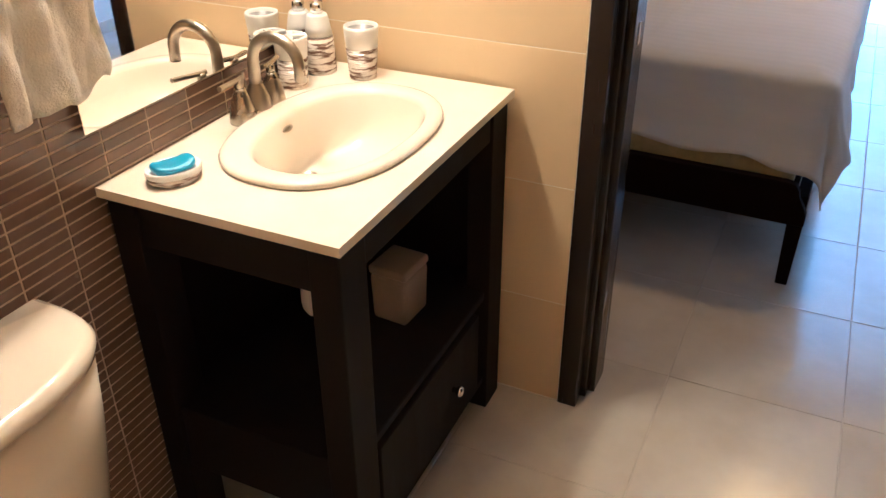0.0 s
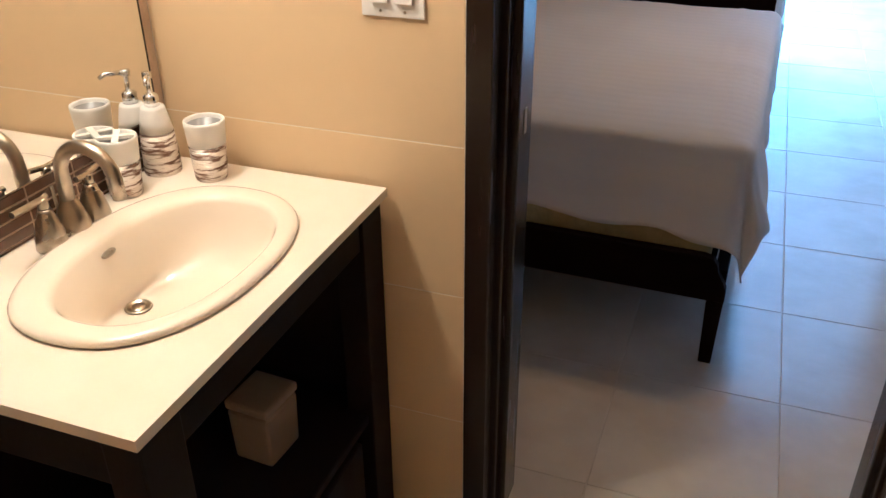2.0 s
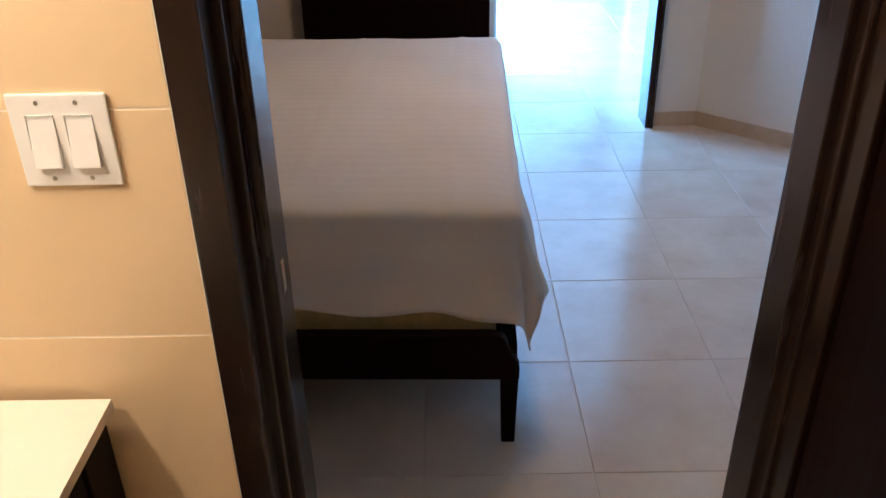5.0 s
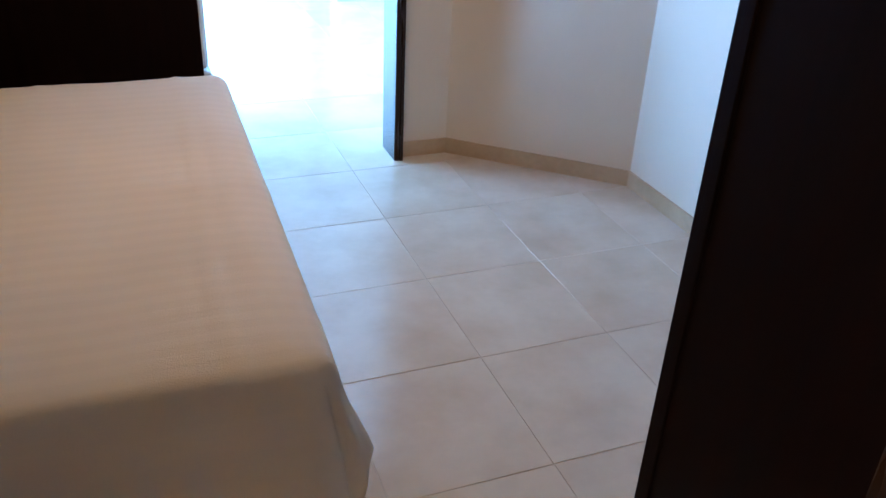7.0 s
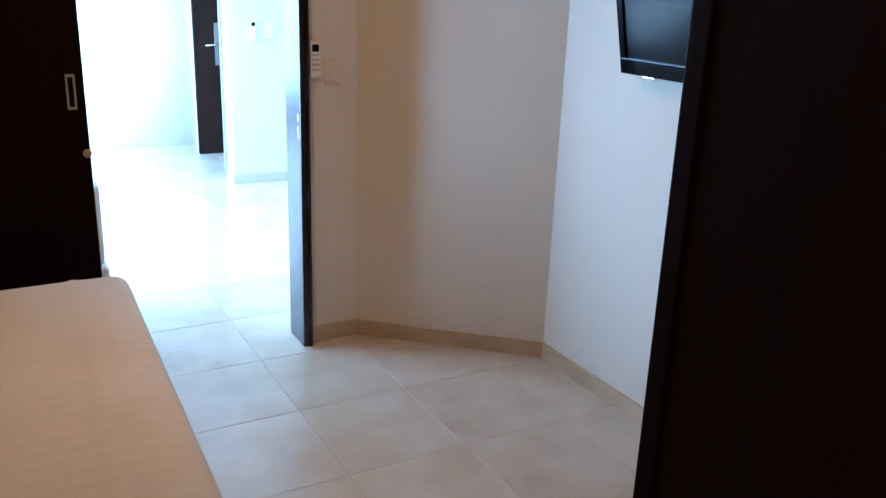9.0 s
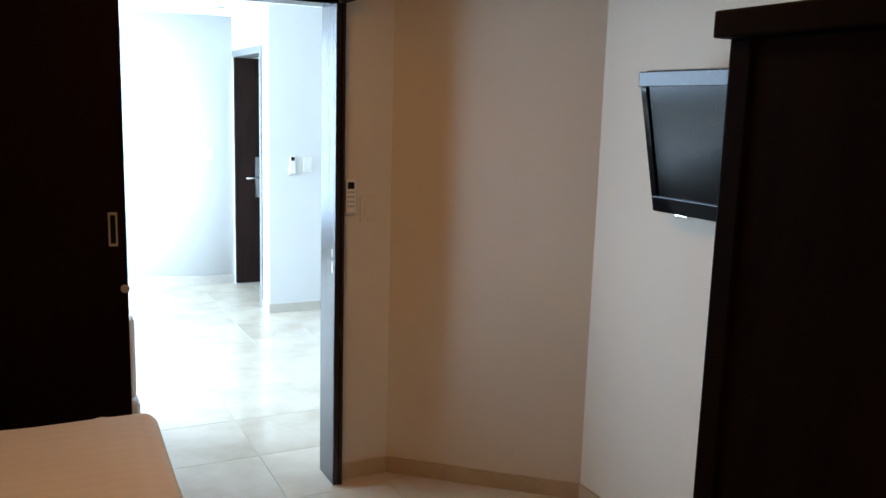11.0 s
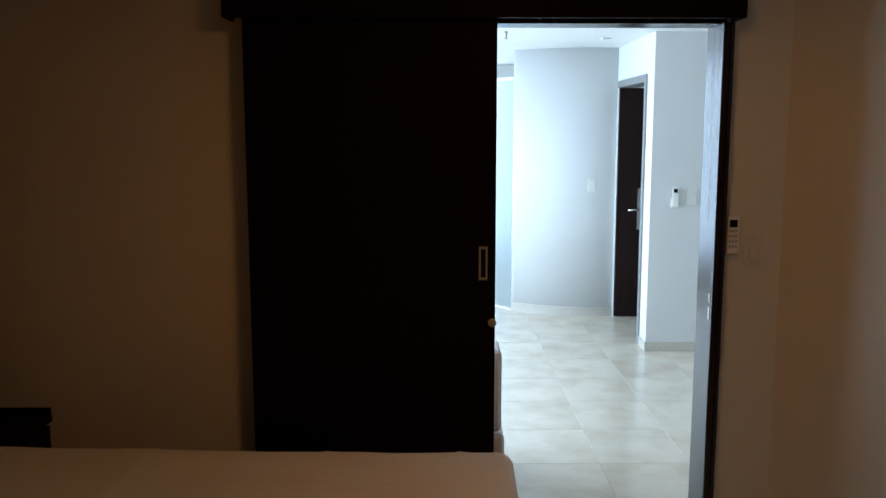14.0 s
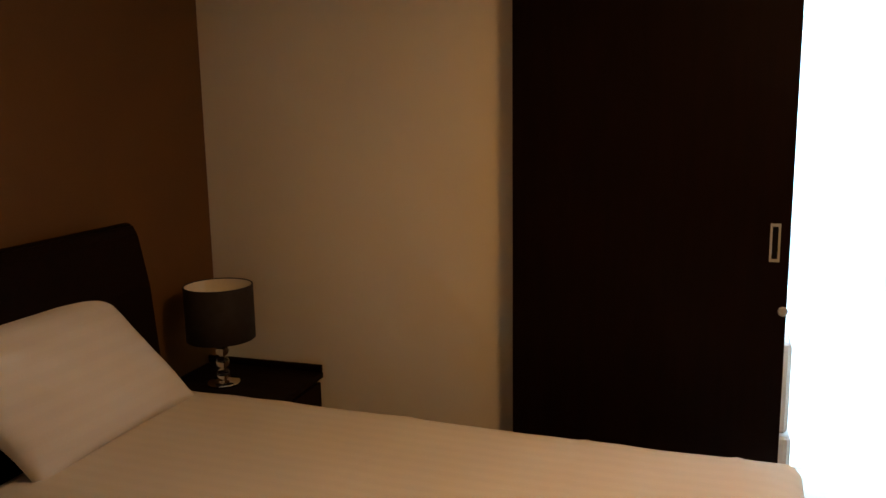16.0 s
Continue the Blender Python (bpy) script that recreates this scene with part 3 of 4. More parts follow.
def pillow(w, h, t):
    """A stuffed pillow: pinched corners and a bulging middle, lying in its x-y plane."""
    bm = bmesh.new()
    n = 26
    for side in (1, -1):
        grid = []
        for i in range(n + 1):
            row = []
            for j in range(n + 1):
                a, b = 2 * i / n - 1, 2 * j / n - 1
                px = a * w / 2 * (1 - 0.07 * (1 - b * b) * abs(a) ** 3)
                py = b * h / 2 * (1 - 0.08 * (1 - a * a) * abs(b) ** 3)
                px -= 0.52 * py
                puff = (max(0, 1 - a * a) * max(0, 1 - b * b)) ** 0.5
                wr = 0.012 * noise.noise(Vector((a * 3, b * 3, side))) * puff
                row.append(bm.verts.new((px, py, side * t / 2 * puff + wr)))
            grid.append(row)
        for p, q in zip(grid, grid[1:]):
            for j in range(n):
                f = (p[j], q[j], q[j + 1], p[j + 1])
                bm.faces.new(f if side > 0 else f[::-1])
    bmesh.ops.remove_doubles(bm, verts=bm.verts[:], dist=0.0008)
    bmesh.ops.recalc_face_normals(bm, faces=bm.faces[:])
    return bm


pil = solid("pillow", pillow(0.74, 0.48, 0.20), LINEN, "white cotton pillow leaning against the dark headboard", "pillow", smooth=True)
pil.matrix_world = pose(-1.478, 2.235, 0.862, 0, 68, 0) @ pose(0, 0, 0, 0, 0, 90)

# night stand and lamp
stand = thing("nightstand", "small dark-stained wooden bedside table with raised rim", "nightstand")
NX0, NX1, NY0, NY1 = -1.665, -1.15, 2.85, 3.22
part("body", boxes((NX0, NX1 - 0.02, NY0 + 0.01, NY1 - 0.01, 0.10, 0.571), bevel=0.003), DARKWOOD, stand)
part("top", boxes((NX0, NX1, NY0, NY1, 0.572, 0.597), bevel=0.004), DARKWOOD_H, stand)
part("rim", boxes((NX0, NX1 - 0.002, NY1 - 0.016, NY1, 0.598, 0.626), bevel=0.003), DARKWOOD_H, stand)
for z in (0.125, 0.35):
    dr = part("drawer", boxes((NX1 - 0.018, NX1 - 0.002, NY0 + 0.02, NY1 - 0.02, z, z + 0.21), bevel=0.003), DARKWOOD_H, stand)
    bm = lathe([(0, 0), (0.008, 0), (0.008, 0.01), (0.014, 0.016), (0.012, 0.026), (0, 0.028)], 16)
    bm.transform(pose(NX1 - 0.002, (NY0 + NY1) / 2, z + 0.105, 0, 90))
    part("knob", bm, NICKEL, dr, "nickel knob", True)
for x in (NX0 + 0.025, NX1 - 0.045):
    for y in (NY0 + 0.035, NY1 - 0.035):
        part("leg", boxes((x - 0.02, x + 0.02, y - 0.02, y + 0.02, 0, 0.099), bevel=0.003), DARKWOOD, stand)

table_lamp = thing("table_lamp", "bedside lamp with dark brown drum shade and glass stem", "lamp", pose(-1.455, 2.99, 0.5975))
part("base", lathe([(0, 0), (0.062, 0), (0.064, 0.006), (0.058, 0.012), (0.016, 0.015), (0, 0.015)], 32), CHROME, table_lamp, "chrome base", True)
for z in (0.016, 0.062, 0.108):
    part("glass_ball", lathe([(0, 0), (0.012, 0.001), (0.022, 0.010), (0.026, 0.022), (0.022, 0.034), (0.012, 0.043), (0, 0.044)], 24, (0, 0, z)), GLASS, table_lamp, "clear glass stem piece", True)
part("stem", lathe([(0.006, 0.152), (0.006, 0.30), (0.0, 0.30)], 12), CHROME, table_lamp)
sh = part("shade", lathe([(0.125, 0.178), (0.128, 0.18), (0.128, 0.384), (0.125, 0.386), (0.123, 0.384), (0.123, 0.18), (0.125, 0.178)], 48), SHADE, table_lamp, "dark brown drum shade", True)
part("lining", lathe([(0.1215, 0.182), (0.1225, 0.182), (0.1225, 0.382), (0.1215, 0.382), (0.1215, 0.182)], 48), SHADEIN, sh, "cream inside of the shade", True)

# television on the wall, tilted down
tv = thing("television", "flat black television tilted forward on its wall bracket", "television", pose(2.15, 1.845, 1.558, 0, 0, 90) @ pose(0, 0, 0, -12.0))
TW, TH = 0.80, 0.487
part("back_shell", boxes((-TW / 2, TW / 2, -0.05, -0.014, -TH / 2, TH / 2), bevel=0.012, seg=3), BLACKPLASTIC, tv)
bm = boxes((-TW / 2, TW / 2, -0.010, 0.010, -0.025, 0.025), bevel=0.003)
bm.transform(pose(0, -0.002, TH / 2 - 0.025, 11))
part("top_bezel", bm, BLACKPLASTIC, tv)
part("bezel", boxes((-TW / 2, TW / 2, -0.013, 0.004, -TH / 2, -TH / 2 + 0.055), bevel=0.003), BLACKPLASTIC, tv)
for x in (-TW / 2, TW / 2 - 0.03):
    part("bezel", boxes((x, x + 0.03, -0.013, 0.004, -TH / 2 + 0.055, TH / 2 - 0.051), bevel=0.003), BLACKPLASTIC, tv)
part("screen", boxes((-TW / 2 + 0.03, TW / 2 - 0.03, -0.013, -0.003, -TH / 2 + 0.055, TH / 2 - 0.05)), SCREEN, tv)
part("wall_bracket", boxes((-0.12, 0.12, -0.075, -0.051, -0.12, 0.12), bevel=0.004), GREYPLASTIC, tv)
part("stand_clip", boxes((TW / 2 - 0.17, TW / 2 - 0.11, -0.02, 0.002, -TH / 2 - 0.012, -TH / 2 - 0.0005), bevel=0.002), CHROME, tv, "bright metal clip")

# out-of-view fixture, added to go with the bedroom's warm fill light
dome = thing("unseen_ceiling_lamp", "added flush round bedroom ceiling lamp with a metal rim, unseen", "ceiling light")
part("rim", lathe([(0.17, -0.055), (0.19, -0.055), (0.192, 0.0), (0.17, 0.0), (0.17, -0.055)], 40, (0.65, 2.05, H_BED - 0.001)), NICKEL, dome, "", True)
part("backing", lathe([(0, -0.006), (0.168, -0.006), (0.168, 0), (0, 0)], 40, (0.65, 2.05, H_BED - 0.001)), PLASTIC, dome)

# fixture of the assumed bathroom lamp, never in view
bath_lamp = thing("bathroom_ceiling_lamp", "assumed flush round bathroom ceiling lamp with a metal rim, unseen", "ceiling light")
part("rim", lathe([(0.15, -0.03), (0.17, -0.03), (0.172, 0.0), (0.15, 0.0), (0.15, -0.03)], 40, (0.05, -1.35, H_BATH - 0.001)), NICKEL, bath_lamp, "", True)
part("backing", lathe([(0, -0.006), (0.148, -0.006), (0.148, 0), (0, 0)], 40, (0.05, -1.35, H_BATH - 0.001)), PLASTIC, bath_lamp)

# ---- hall things ----
hall_door = thing("hall_door", "dark wooden hall door standing open in a grey casing", "door")
part("leaf", boxes((COLX + 0.004, COLX + 0.86, HDY1 - 0.045, HDY1 - 0.004, 0.012, HDH - 0.01), bevel=0.003), MATTWOOD, hall_door)
part("casing", boxes((COLX - 0.012, COLX + 0.152, HDY0 - 0.05, HDY0 + 0.008, 0, HDH + 0.05), bevel=0.003), GREYWOOD, hall_door, "grey casing")
part("casing", boxes((COLX - 0.012, COLX + 0.152, HDY0 + 0.009, HDY1 - 0.001, HDH - 0.008, HDH + 0.05), bevel=0.003), GREYWOOD, hall_door, "grey casing")
plate = part("handle_plate", boxes((COLX + 0.178, COLX + 0.214, HDY1 - 0.051, HDY1 - 0.0455, 0.80, 1.165), bevel=0.002), CHROME, hall_door, "bright metal handle plate")
part("lever", tube([(COLX + 0.196, HDY1 - 0.052, 0.98), (COLX + 0.196, HDY1 - 0.09, 0.98), (COLX + 0.185, HDY1 - 0.096, 0.98), (COLX + 0.09, HDY1 - 0.096, 0.975)], 0.009), CHROME, plate, "", True)


def remote_control(m, small=False):
    r = thing("remote_control", "white air-conditioner remote in its wall holder", "remote control", m, "wall remotes")
    part("holder", boxes((-0.028, 0.028, 0.0, 0.016, -0.078, -0.01), bevel=0.004), PLASTIC, r)
    body = part("body", boxes((-0.0225, 0.0225, 0.0165, 0.03, -0.07, 0.075), bevel=0.005, seg=3), PLASTIC, r)
    part("display", boxes((-0.015, 0.015, 0.0303, 0.0312, 0.033, 0.062)), SCREEN, body, "dark grey display")
    if not small:
        for i in range(4):
            for j in range(3):
                part("button", boxes((-0.015 + j * 0.0115, -0.008 + j * 0.0115, 0.0303, 0.032, 0.016 - i * 0.02, 0.024 - i * 0.02), bevel=0.0008, seg=1), GREYPLASTIC if (i + j) % 3 else INSIDE, body)
    return r


def light_switch(m, gangs, label, mat=PLASTIC):
    w = 0.072 + 0.046 * (gangs - 1)
    s = thing("light_switch", label, "light switch", m, "light switches")
    plate_ob = part("plate", boxes((-w / 2, w / 2, 0.0, 0.006, -0.0585, 0.0585), bevel=0.002), mat, s)
    for g in range(gangs):
        x = (g - (gangs - 1) / 2) * 0.046
        bm = boxes((x - 0.0165, x + 0.0165, 0.0062, 0.0095, -0.033, 0.033), bevel=0.0012)
        for v in bm.verts:
            if v.co.y > 0.008:
                v.co.y += 0.004 * (-v.co.z / 0.033)
        part("rocker", bm, mat, s, "paddle rocker")
        for z in (-0.048, 0.048):
            bm = lathe([(0, 0), (0.003, 0), (0.0025, 0.001), (0, 0.0012)], 12)
            bm.transform(pose(x, 0.006, z, -90))
            part("screw", bm, NICKEL, plate_ob, "plate screw")
    return s


# local +y of these points out of the wall
TO_S = pose(0, 0, 0, 0, 0, 180)
remote_control(pose(1.438, BED_N, 1.275) @ TO_S)
light_switch(pose(1.525, BED_N, 1.22) @ TO_S, 1, "cream single light switch on the plaster wall", CREAMPLASTIC)
remote_control(pose(2.098, COLY, 1.18) @ TO_S, True)
light_switch(pose(2.225, COLY, 1.18) @ TO_S, 1, "white single light switch on the hall wall")
light_switch(pose(1.70, 7.602, 1.19) @ TO_S, 1, "white single light switch on the curved wall")

sofa = thing("sofa", "white upholstered sofa end beyond the sliding door", "sofa")
part("base", boxes((-1.3, 0.605, 3.52, 4.30, 0.06, 0.40), bevel=0.03, seg=3), WHITEFAB, sofa)
part("back", boxes((-1.3, 0.59, 3.50, 3.72, 0.41, 0.77), bevel=0.035, seg=3), WHITEFAB, sofa)
part("cushion", boxes((-1.25, 0.58, 3.73, 4.28, 0.405, 0.52), bevel=0.04, seg=3), WHITEFAB, sofa)
for x in (-1.2, 0.5):
    for y in (3.6, 4.2):
        part("foot", boxes((x - 0.025, x + 0.025, y - 0.025, y + 0.025, 0, 0.059), bevel=0.003), DARKWOOD, sofa)

spot = thing("ceiling_spotlight", "small round recessed spotlight in the hall ceiling", "ceiling light")
part("ring", lathe([(0.03, -0.004), (0.045, -0.004), (0.047, 0.0), (0.03, 0.0), (0.03, -0.004)], 28, (1.65, 6.85, H_HALL - 0.001)), CHROME, spot, "", True)
part("lens", lathe([(0, -0.001), (0.029, -0.001), (0.029, 0.0), (0, 0)], 24, (1.65, 6.85, H_HALL - 0.001)), INSIDE, spot)
head = thing("sprinkler", "small ceiling sprinkler head", "sprinkler")
part("stem", lathe([(0, 0), (0.012, 0), (0.012, -0.02), (0.006, -0.024), (0.006, -0.05), (0, -0.05)], 14, (0.83, 6.40, H_HALL)), NICKEL, head, "", True)
part("deflector", lathe([(0, -0.052), (0.018, -0.052), (0.018, -0.055), (0, -0.055)], 14, (0.83, 6.40, H_HALL)), NICKEL, head)

# ---- bathroom things ----
VX0, VX1, VY0, VY1, VZ = MIR_X + 0.004, -0.168, -0.772, -0.014, 0.866
SX, SY, SA, SB = -0.405, -0.385, 0.185, 0.262     # basin: centre and half axes


def ring_of(a, b, z, n=56, power=2.3, cx=SX, cy=SY, shift=0.0):
    out = []
    for i in range(n):
        t = 2 * math.pi * i / n
        c, s = math.cos(t), math.sin(t)
        out.append((cx + shift + a * math.copysign(abs(c) ** (2 / power), c), cy + b * math.copysign(abs(s) ** (2 / power), s), z))
    return out


def loft(rings, close_last=True, bm=None):
    bm = bm or bmesh.new()
    vs = [[bm.verts.new(p) for p in r] for r in rings]
    for a, b in zip(vs, vs[1:]):
        for i in range(len(a)):
            bm.faces.new((a[i], a[(i + 1) % len(a)], b[(i + 1) % len(a)], b[i]))
    if close_last:
        bm.faces.new(vs[-1])
    bmesh.ops.recalc_face_normals(bm, faces=bm.faces[:])
    return bm


def countertop():
    """A stone top with the basin's cut-out through it."""
    bm = bmesh.new()
    n = 56
    z0, z1 = VZ - 0.018, VZ
    hole = ring_of(SA - 0.02, SB - 0.02, 0, n)
    rect = []
    for i in range(n):
        t = 2 * math.pi * i / n
        c, s = math.cos(t), math.sin(t)
        k = min(((VX1 - SX) if c > 0 else (SX - VX0)) / max(abs(c), 1e-9), ((VY1 - SY) if s > 0 else (SY - VY0)) / max(abs(s), 1e-9))
        rect.append((SX + k * c, SY + k * s))
    for cxy in ((VX0, VY0), (VX1, VY0), (VX1, VY1), (VX0, VY1)):
        j = min(range(n), key=lambda q: (rect[q][0] - cxy[0]) ** 2 + (rect[q][1] - cxy[1]) ** 2)
        rect[j] = cxy
    rows = []
    for z in (z0, z1):
        rows.append(([bm.verts.new((x, y, z)) for x, y, _ in hole], [bm.verts.new((x, y, z)) for x, y in rect]))
    (h0, r0), (h1, r1) = rows
    for i in range(n):
        j = (i + 1) % n
        bm.faces.new((h1[i], r1[i], r1[j], h1[j]))
        bm.faces.new((h0[j], r0[j], r0[i], h0[i]))
        bm.faces.new((r0[i], r0[j], r1[j], r1[i]))
        bm.faces.new((h0[j], h0[i], h1[i], h1[j]))
    bmesh.ops.recalc_face_normals(bm, faces=bm.faces[:])
    return bm


solid("countertop", countertop(), STONE, "ivory stone countertop on the dark wooden vanity", "countertop")

basin = thing("washbasin", "oval bisque ceramic drop-in washbasin", "washbasin")
bm = loft([ring_of(SA, SB, VZ + 0.001), ring_of(SA + 0.003, SB + 0.003, VZ + 0.006), ring_of(SA - 0.001, SB - 0.001, VZ + 0.0115), ring_of(SA - 0.010, SB - 0.010, VZ + 0.0140),
           ring_of(SA - 0.036, SB - 0.040, VZ + 0.0135, shift=0.010), ring_of(SA - 0.042, SB - 0.046, VZ + 0.0115, shift=0.012), ring_of(SA - 0.047, SB - 0.052, VZ + 0.002, shift=0.014),
           ring_of(SA - 0.055, SB - 0.062, VZ - 0.02, shift=0.014), ring_of(SA - 0.068, SB - 0.082, VZ - 0.06, shift=0.012), ring_of(SA - 0.092, SB - 0.12, VZ - 0.092, shift=-0.016),
           ring_of(0.055, 0.085, VZ - 0.110, shift=-0.055), ring_of(0.021, 0.021, VZ - 0.117, shift=-0.08, power=2)], False)
part("bowl", bm, CERAMIC, basin, "", True)
bm = loft([ring_of(SA - 0.03, SB - 0.03, VZ - 0.002), ring_of(SA - 0.045, SB - 0.05, VZ - 0.03), ring_of(SA - 0.062, SB - 0.08, VZ - 0.11), ring_of(0.06, 0.07, VZ - 0.15, power=2)])
part("underside", bm, CERAMIC, basin, "", True)
dr = part("drain", lathe([(0.0, 0.001), (0.012, 0.0015), (0.013, -0.001), (0.017, -0.001), (0.019, 0.003), (0.0225, 0.003), (0.024, 0.0)], 32, (SX - 0.08, SY, VZ - 0.1155)), NICKEL, basin, "metal drain", True)
bm = lathe([(0.006, 0), (0.011, 0), (0.012, 0.002), (0.006, 0.0022), (0.006, 0.0)], 20, squash=(0.55, 1.5))
bm.transform(pose(SX - 0.117, SY - 0.004, VZ - 0.012, 0, 70))
part("overflow", bm, NICKEL, basin, "oval overflow ring", True)

# faucet, brushed nickel: arched spout and two lever handles
FX, FY = -0.607, -0.364
faucet = thing("faucet", "brushed nickel faucet with arched spout and two levers", "faucet")
for name, dy in (("handle_base", -0.054), ("spout_base", 0.0), ("handle_base", 0.054)):
    k = 1.0 if dy else 1.12
    base = part(name, lathe([(0.0, 0), (0.0275 * k, 0), (0.0275 * k, 0.006), (0.0262 * k, 0.018), (0.0225 * k, 0.036), (0.017 * k, 0.054), (0.0125, 0.066), (0.0115, 0.071), (0.0, 0.072)], 28, (FX, FY + dy, VZ)), NICKEL, faucet, "", True)
    if dy:
        part("collar", lathe([(0.0, 0.071), (0.0085, 0.071), (0.0095, 0.075), (0.0095, 0.086), (0.007, 0.090), (0.0, 0.091)], 20, (FX, FY + dy, VZ)), NICKEL, base, "", True)
        ends = (-0.032, 0.036) if dy > 0 else (-0.074, 0.012)
        bar = [(FX - 0.16 * e, FY + dy + e, VZ + 0.089 + 0.10 * abs(e)) for e in (ends[0], 0.0, ends[1])]
        part("lever", tube(bar, 0.0052), NICKEL, base)
pts = [(FX, FY, VZ + 0.06), (FX, FY, VZ + 0.10)]
for i in range(15):
    a = math.pi - math.pi * 1.03 * i / 14
    pts.append((FX + 0.056 + 0.056 * math.cos(a), FY, VZ + 0.112 + 0.056 * math.sin(a)))
pts.append((FX + 0.1125, FY, VZ + 0.084))
part("spout", tube(pts, [0.0125] * 2 + [0.0118] * 15 + [0.0118], 20), NICKEL, faucet, "", True)
part("pull_rod", tube([(FX - 0.028, FY, VZ + 0.045), (FX - 0.03, FY, VZ + 0.085)], 0.003), NICKEL, faucet)


def tumbler(name, m, label, lid=False, tall=False):
    """Ceramic bathroom accessory: a white glazed top and a hammered silver band below."""
    t = thing(name, label, "bathroom accessory", m, "bathroom set")
    if tall:
        part("band", lathe([(0, 0), (0.0335, 0), (0.0345, 0.006), (0.033, 0.05), (0.0305, 0.078), (0, 0.079)], 40), SILVERBAND, t, "hammered silver band", True)
        part("body", lathe([(0.0, 0.079), (0.030, 0.079), (0.0265, 0.10), (0.022, 0.122), (0.020, 0.126), (0.0, 0.127)], 40), PLASTIC, t, "white glazed body", True)
        pump = part("pump", lathe([(0, 0.127), (0.0135, 0.127), (0.0135, 0.146), (0.008, 0.15), (0.0045, 0.151), (0.0045, 0.176), (0.0085, 0.178), (0.0085, 0.188), (0, 0.19)], 24), CHROME, t, "chrome pump", True)
        part("nozzle", tube([(0, 0, 0.184), (0.02, -0.03, 0.186), (0.026, -0.039, 0.180)], [0.005, 0.004, 0.0035], 12), CHROME, pump, "", True)
    else:
        part("band", lathe([(0, 0), (0.0275, 0), (0.0285, 0.004), (0.0325, 0.062), (0.0, 0.063)], 40), SILVERBAND, t, "hammered silver band", True)
        body = part("body", lathe([(0.0, 0.064), (0.0325, 0.064), (0.0355, 0.103), (0.035, 0.107), (0.0325, 0.108), (0.031, 0.105), (0.029, 0.066), (0.0, 0.066)], 40), PLASTIC, t, "white glazed body", True)
        if lid:
            part("slotted_top", boxes((-0.031, 0.031, -0.0055, 0.0055, 0.103, 0.109), (-0.0055, 0.0055, -0.031, -0.006, 0.103, 0.109), (-0.0055, 0.0055, 0.006, 0.031, 0.103, 0.109), bevel=0.001), PLASTIC, t, "white slotted top")
        # grey shell inside the white cup, for the shade in its depth
        part("inside", lathe([(0, 0.068), (0.0285, 0.068), (0.0302, 0.100), (0.0298, 0.100), (0.0280, 0.0685), (0, 0.0685)], 32), INSIDE, body, "inside of the cup, its shade painted grey", True)
    return t


for kind, m, words, opts, k in (
        ("tumbler", pose(-0.518, -0.080, VZ), "white and silver ceramic tumbler on the countertop", {}, 1.12),
        ("soap_dispenser", pose(-0.628, -0.086, VZ), "white and silver ceramic soap dispenser with chrome pump", {"tall": True}, 1.08),
        ("toothbrush_holder", pose(-0.628, -0.200, VZ, 0, 0, 35), "white and silver ceramic toothbrush holder", {"lid": True}, 1.08)):
    tumbler(kind, m, words, **opts).scale = (k, k, k)

dish = thing("soap_dish", "oval white and silver ceramic soap dish", "soap dish", pose(-0.558, -0.686, VZ, 0, 0, 62))
part("band", lathe([(0, 0), (0.040, 0), (0.0455, 0.006), (0.047, 0.014), (0, 0.0145)], 40, squash=(1.06, 0.84)), SILVERBAND, dish, "hammered silver band", True)
part("rim", lathe([(0, 0.0148), (0.047, 0.0148), (0.0485, 0.021), (0.0475, 0.026), (0.0445, 0.0265), (0.041, 0.021), (0, 0.019)], 40, squash=(1.06, 0.84)), PLASTIC, dish, "white glazed rim", True)


def saddle(w, d, h):
    """A soap bar: rounded outline, soft edges and a top that sags in the middle."""
    rings = []
    for k, z in ((0.90, 0.0), (0.98, 0.004), (1.0, 0.5 * h), (0.97, 0.85 * h), (0.88, h), (0.6, h), (0.3, h), (0.02, h)):
        ring = []
        for i in range(40):
            c, q = math.cos(2 * math.pi * i / 40), math.sin(2 * math.pi * i / 40)
            x, y = k * w * math.copysign(abs(c) ** 0.6, c), k * d * math.copysign(abs(q) ** 0.6, q)
            ring.append((x, y, z if z < 0.6 * h else z - 0.010 * (1 - (x / w) ** 2)))
        rings.append(ring)
    bm = bmesh.new()
    vs = [[bm.verts.new(p) for p in r] for r in rings]
    for a, b in zip(vs, vs[1:]):
        for i in range(40):
            bm.faces.new((a[i], a[(i + 1) % 40], b[(i + 1) % 40], b[i]))
    bm.faces.new(vs[-1])
    bm.faces.new(vs[0][::-1])
    return bm


soap = solid("soap_bar", saddle(0.039, 0.024, 0.019), SOAPBLUE, "turquoise blue soap bar lying in the dish", "soap", smooth=True)
soap.matrix_world = pose(-0.558, -0.686, VZ + 0.0215, 0, 0, 66)

# vanity: open dark wooden frame with apron, shelf and drawer
vanity = thing("vanity_cabinet", "open dark-stained wooden vanity with shelf and drawer", "vanity")
T = VZ - 0.0185
X0, X1, Y0, Y1 = VX0 + 0.006, VX1 - 0.012, VY0 + 0.014, VY1 - 0.008
for x0, x1 in ((X0, X0 + 0.06), (X1 - 0.06, X1)):
    for y0, y1 in ((Y0, Y0 + 0.085), (Y1 - 0.085, Y1)):
        part("leg", boxes((x0, x1, y0, y1, 0, T), bevel=0.003), VANITYWOOD, vanity)
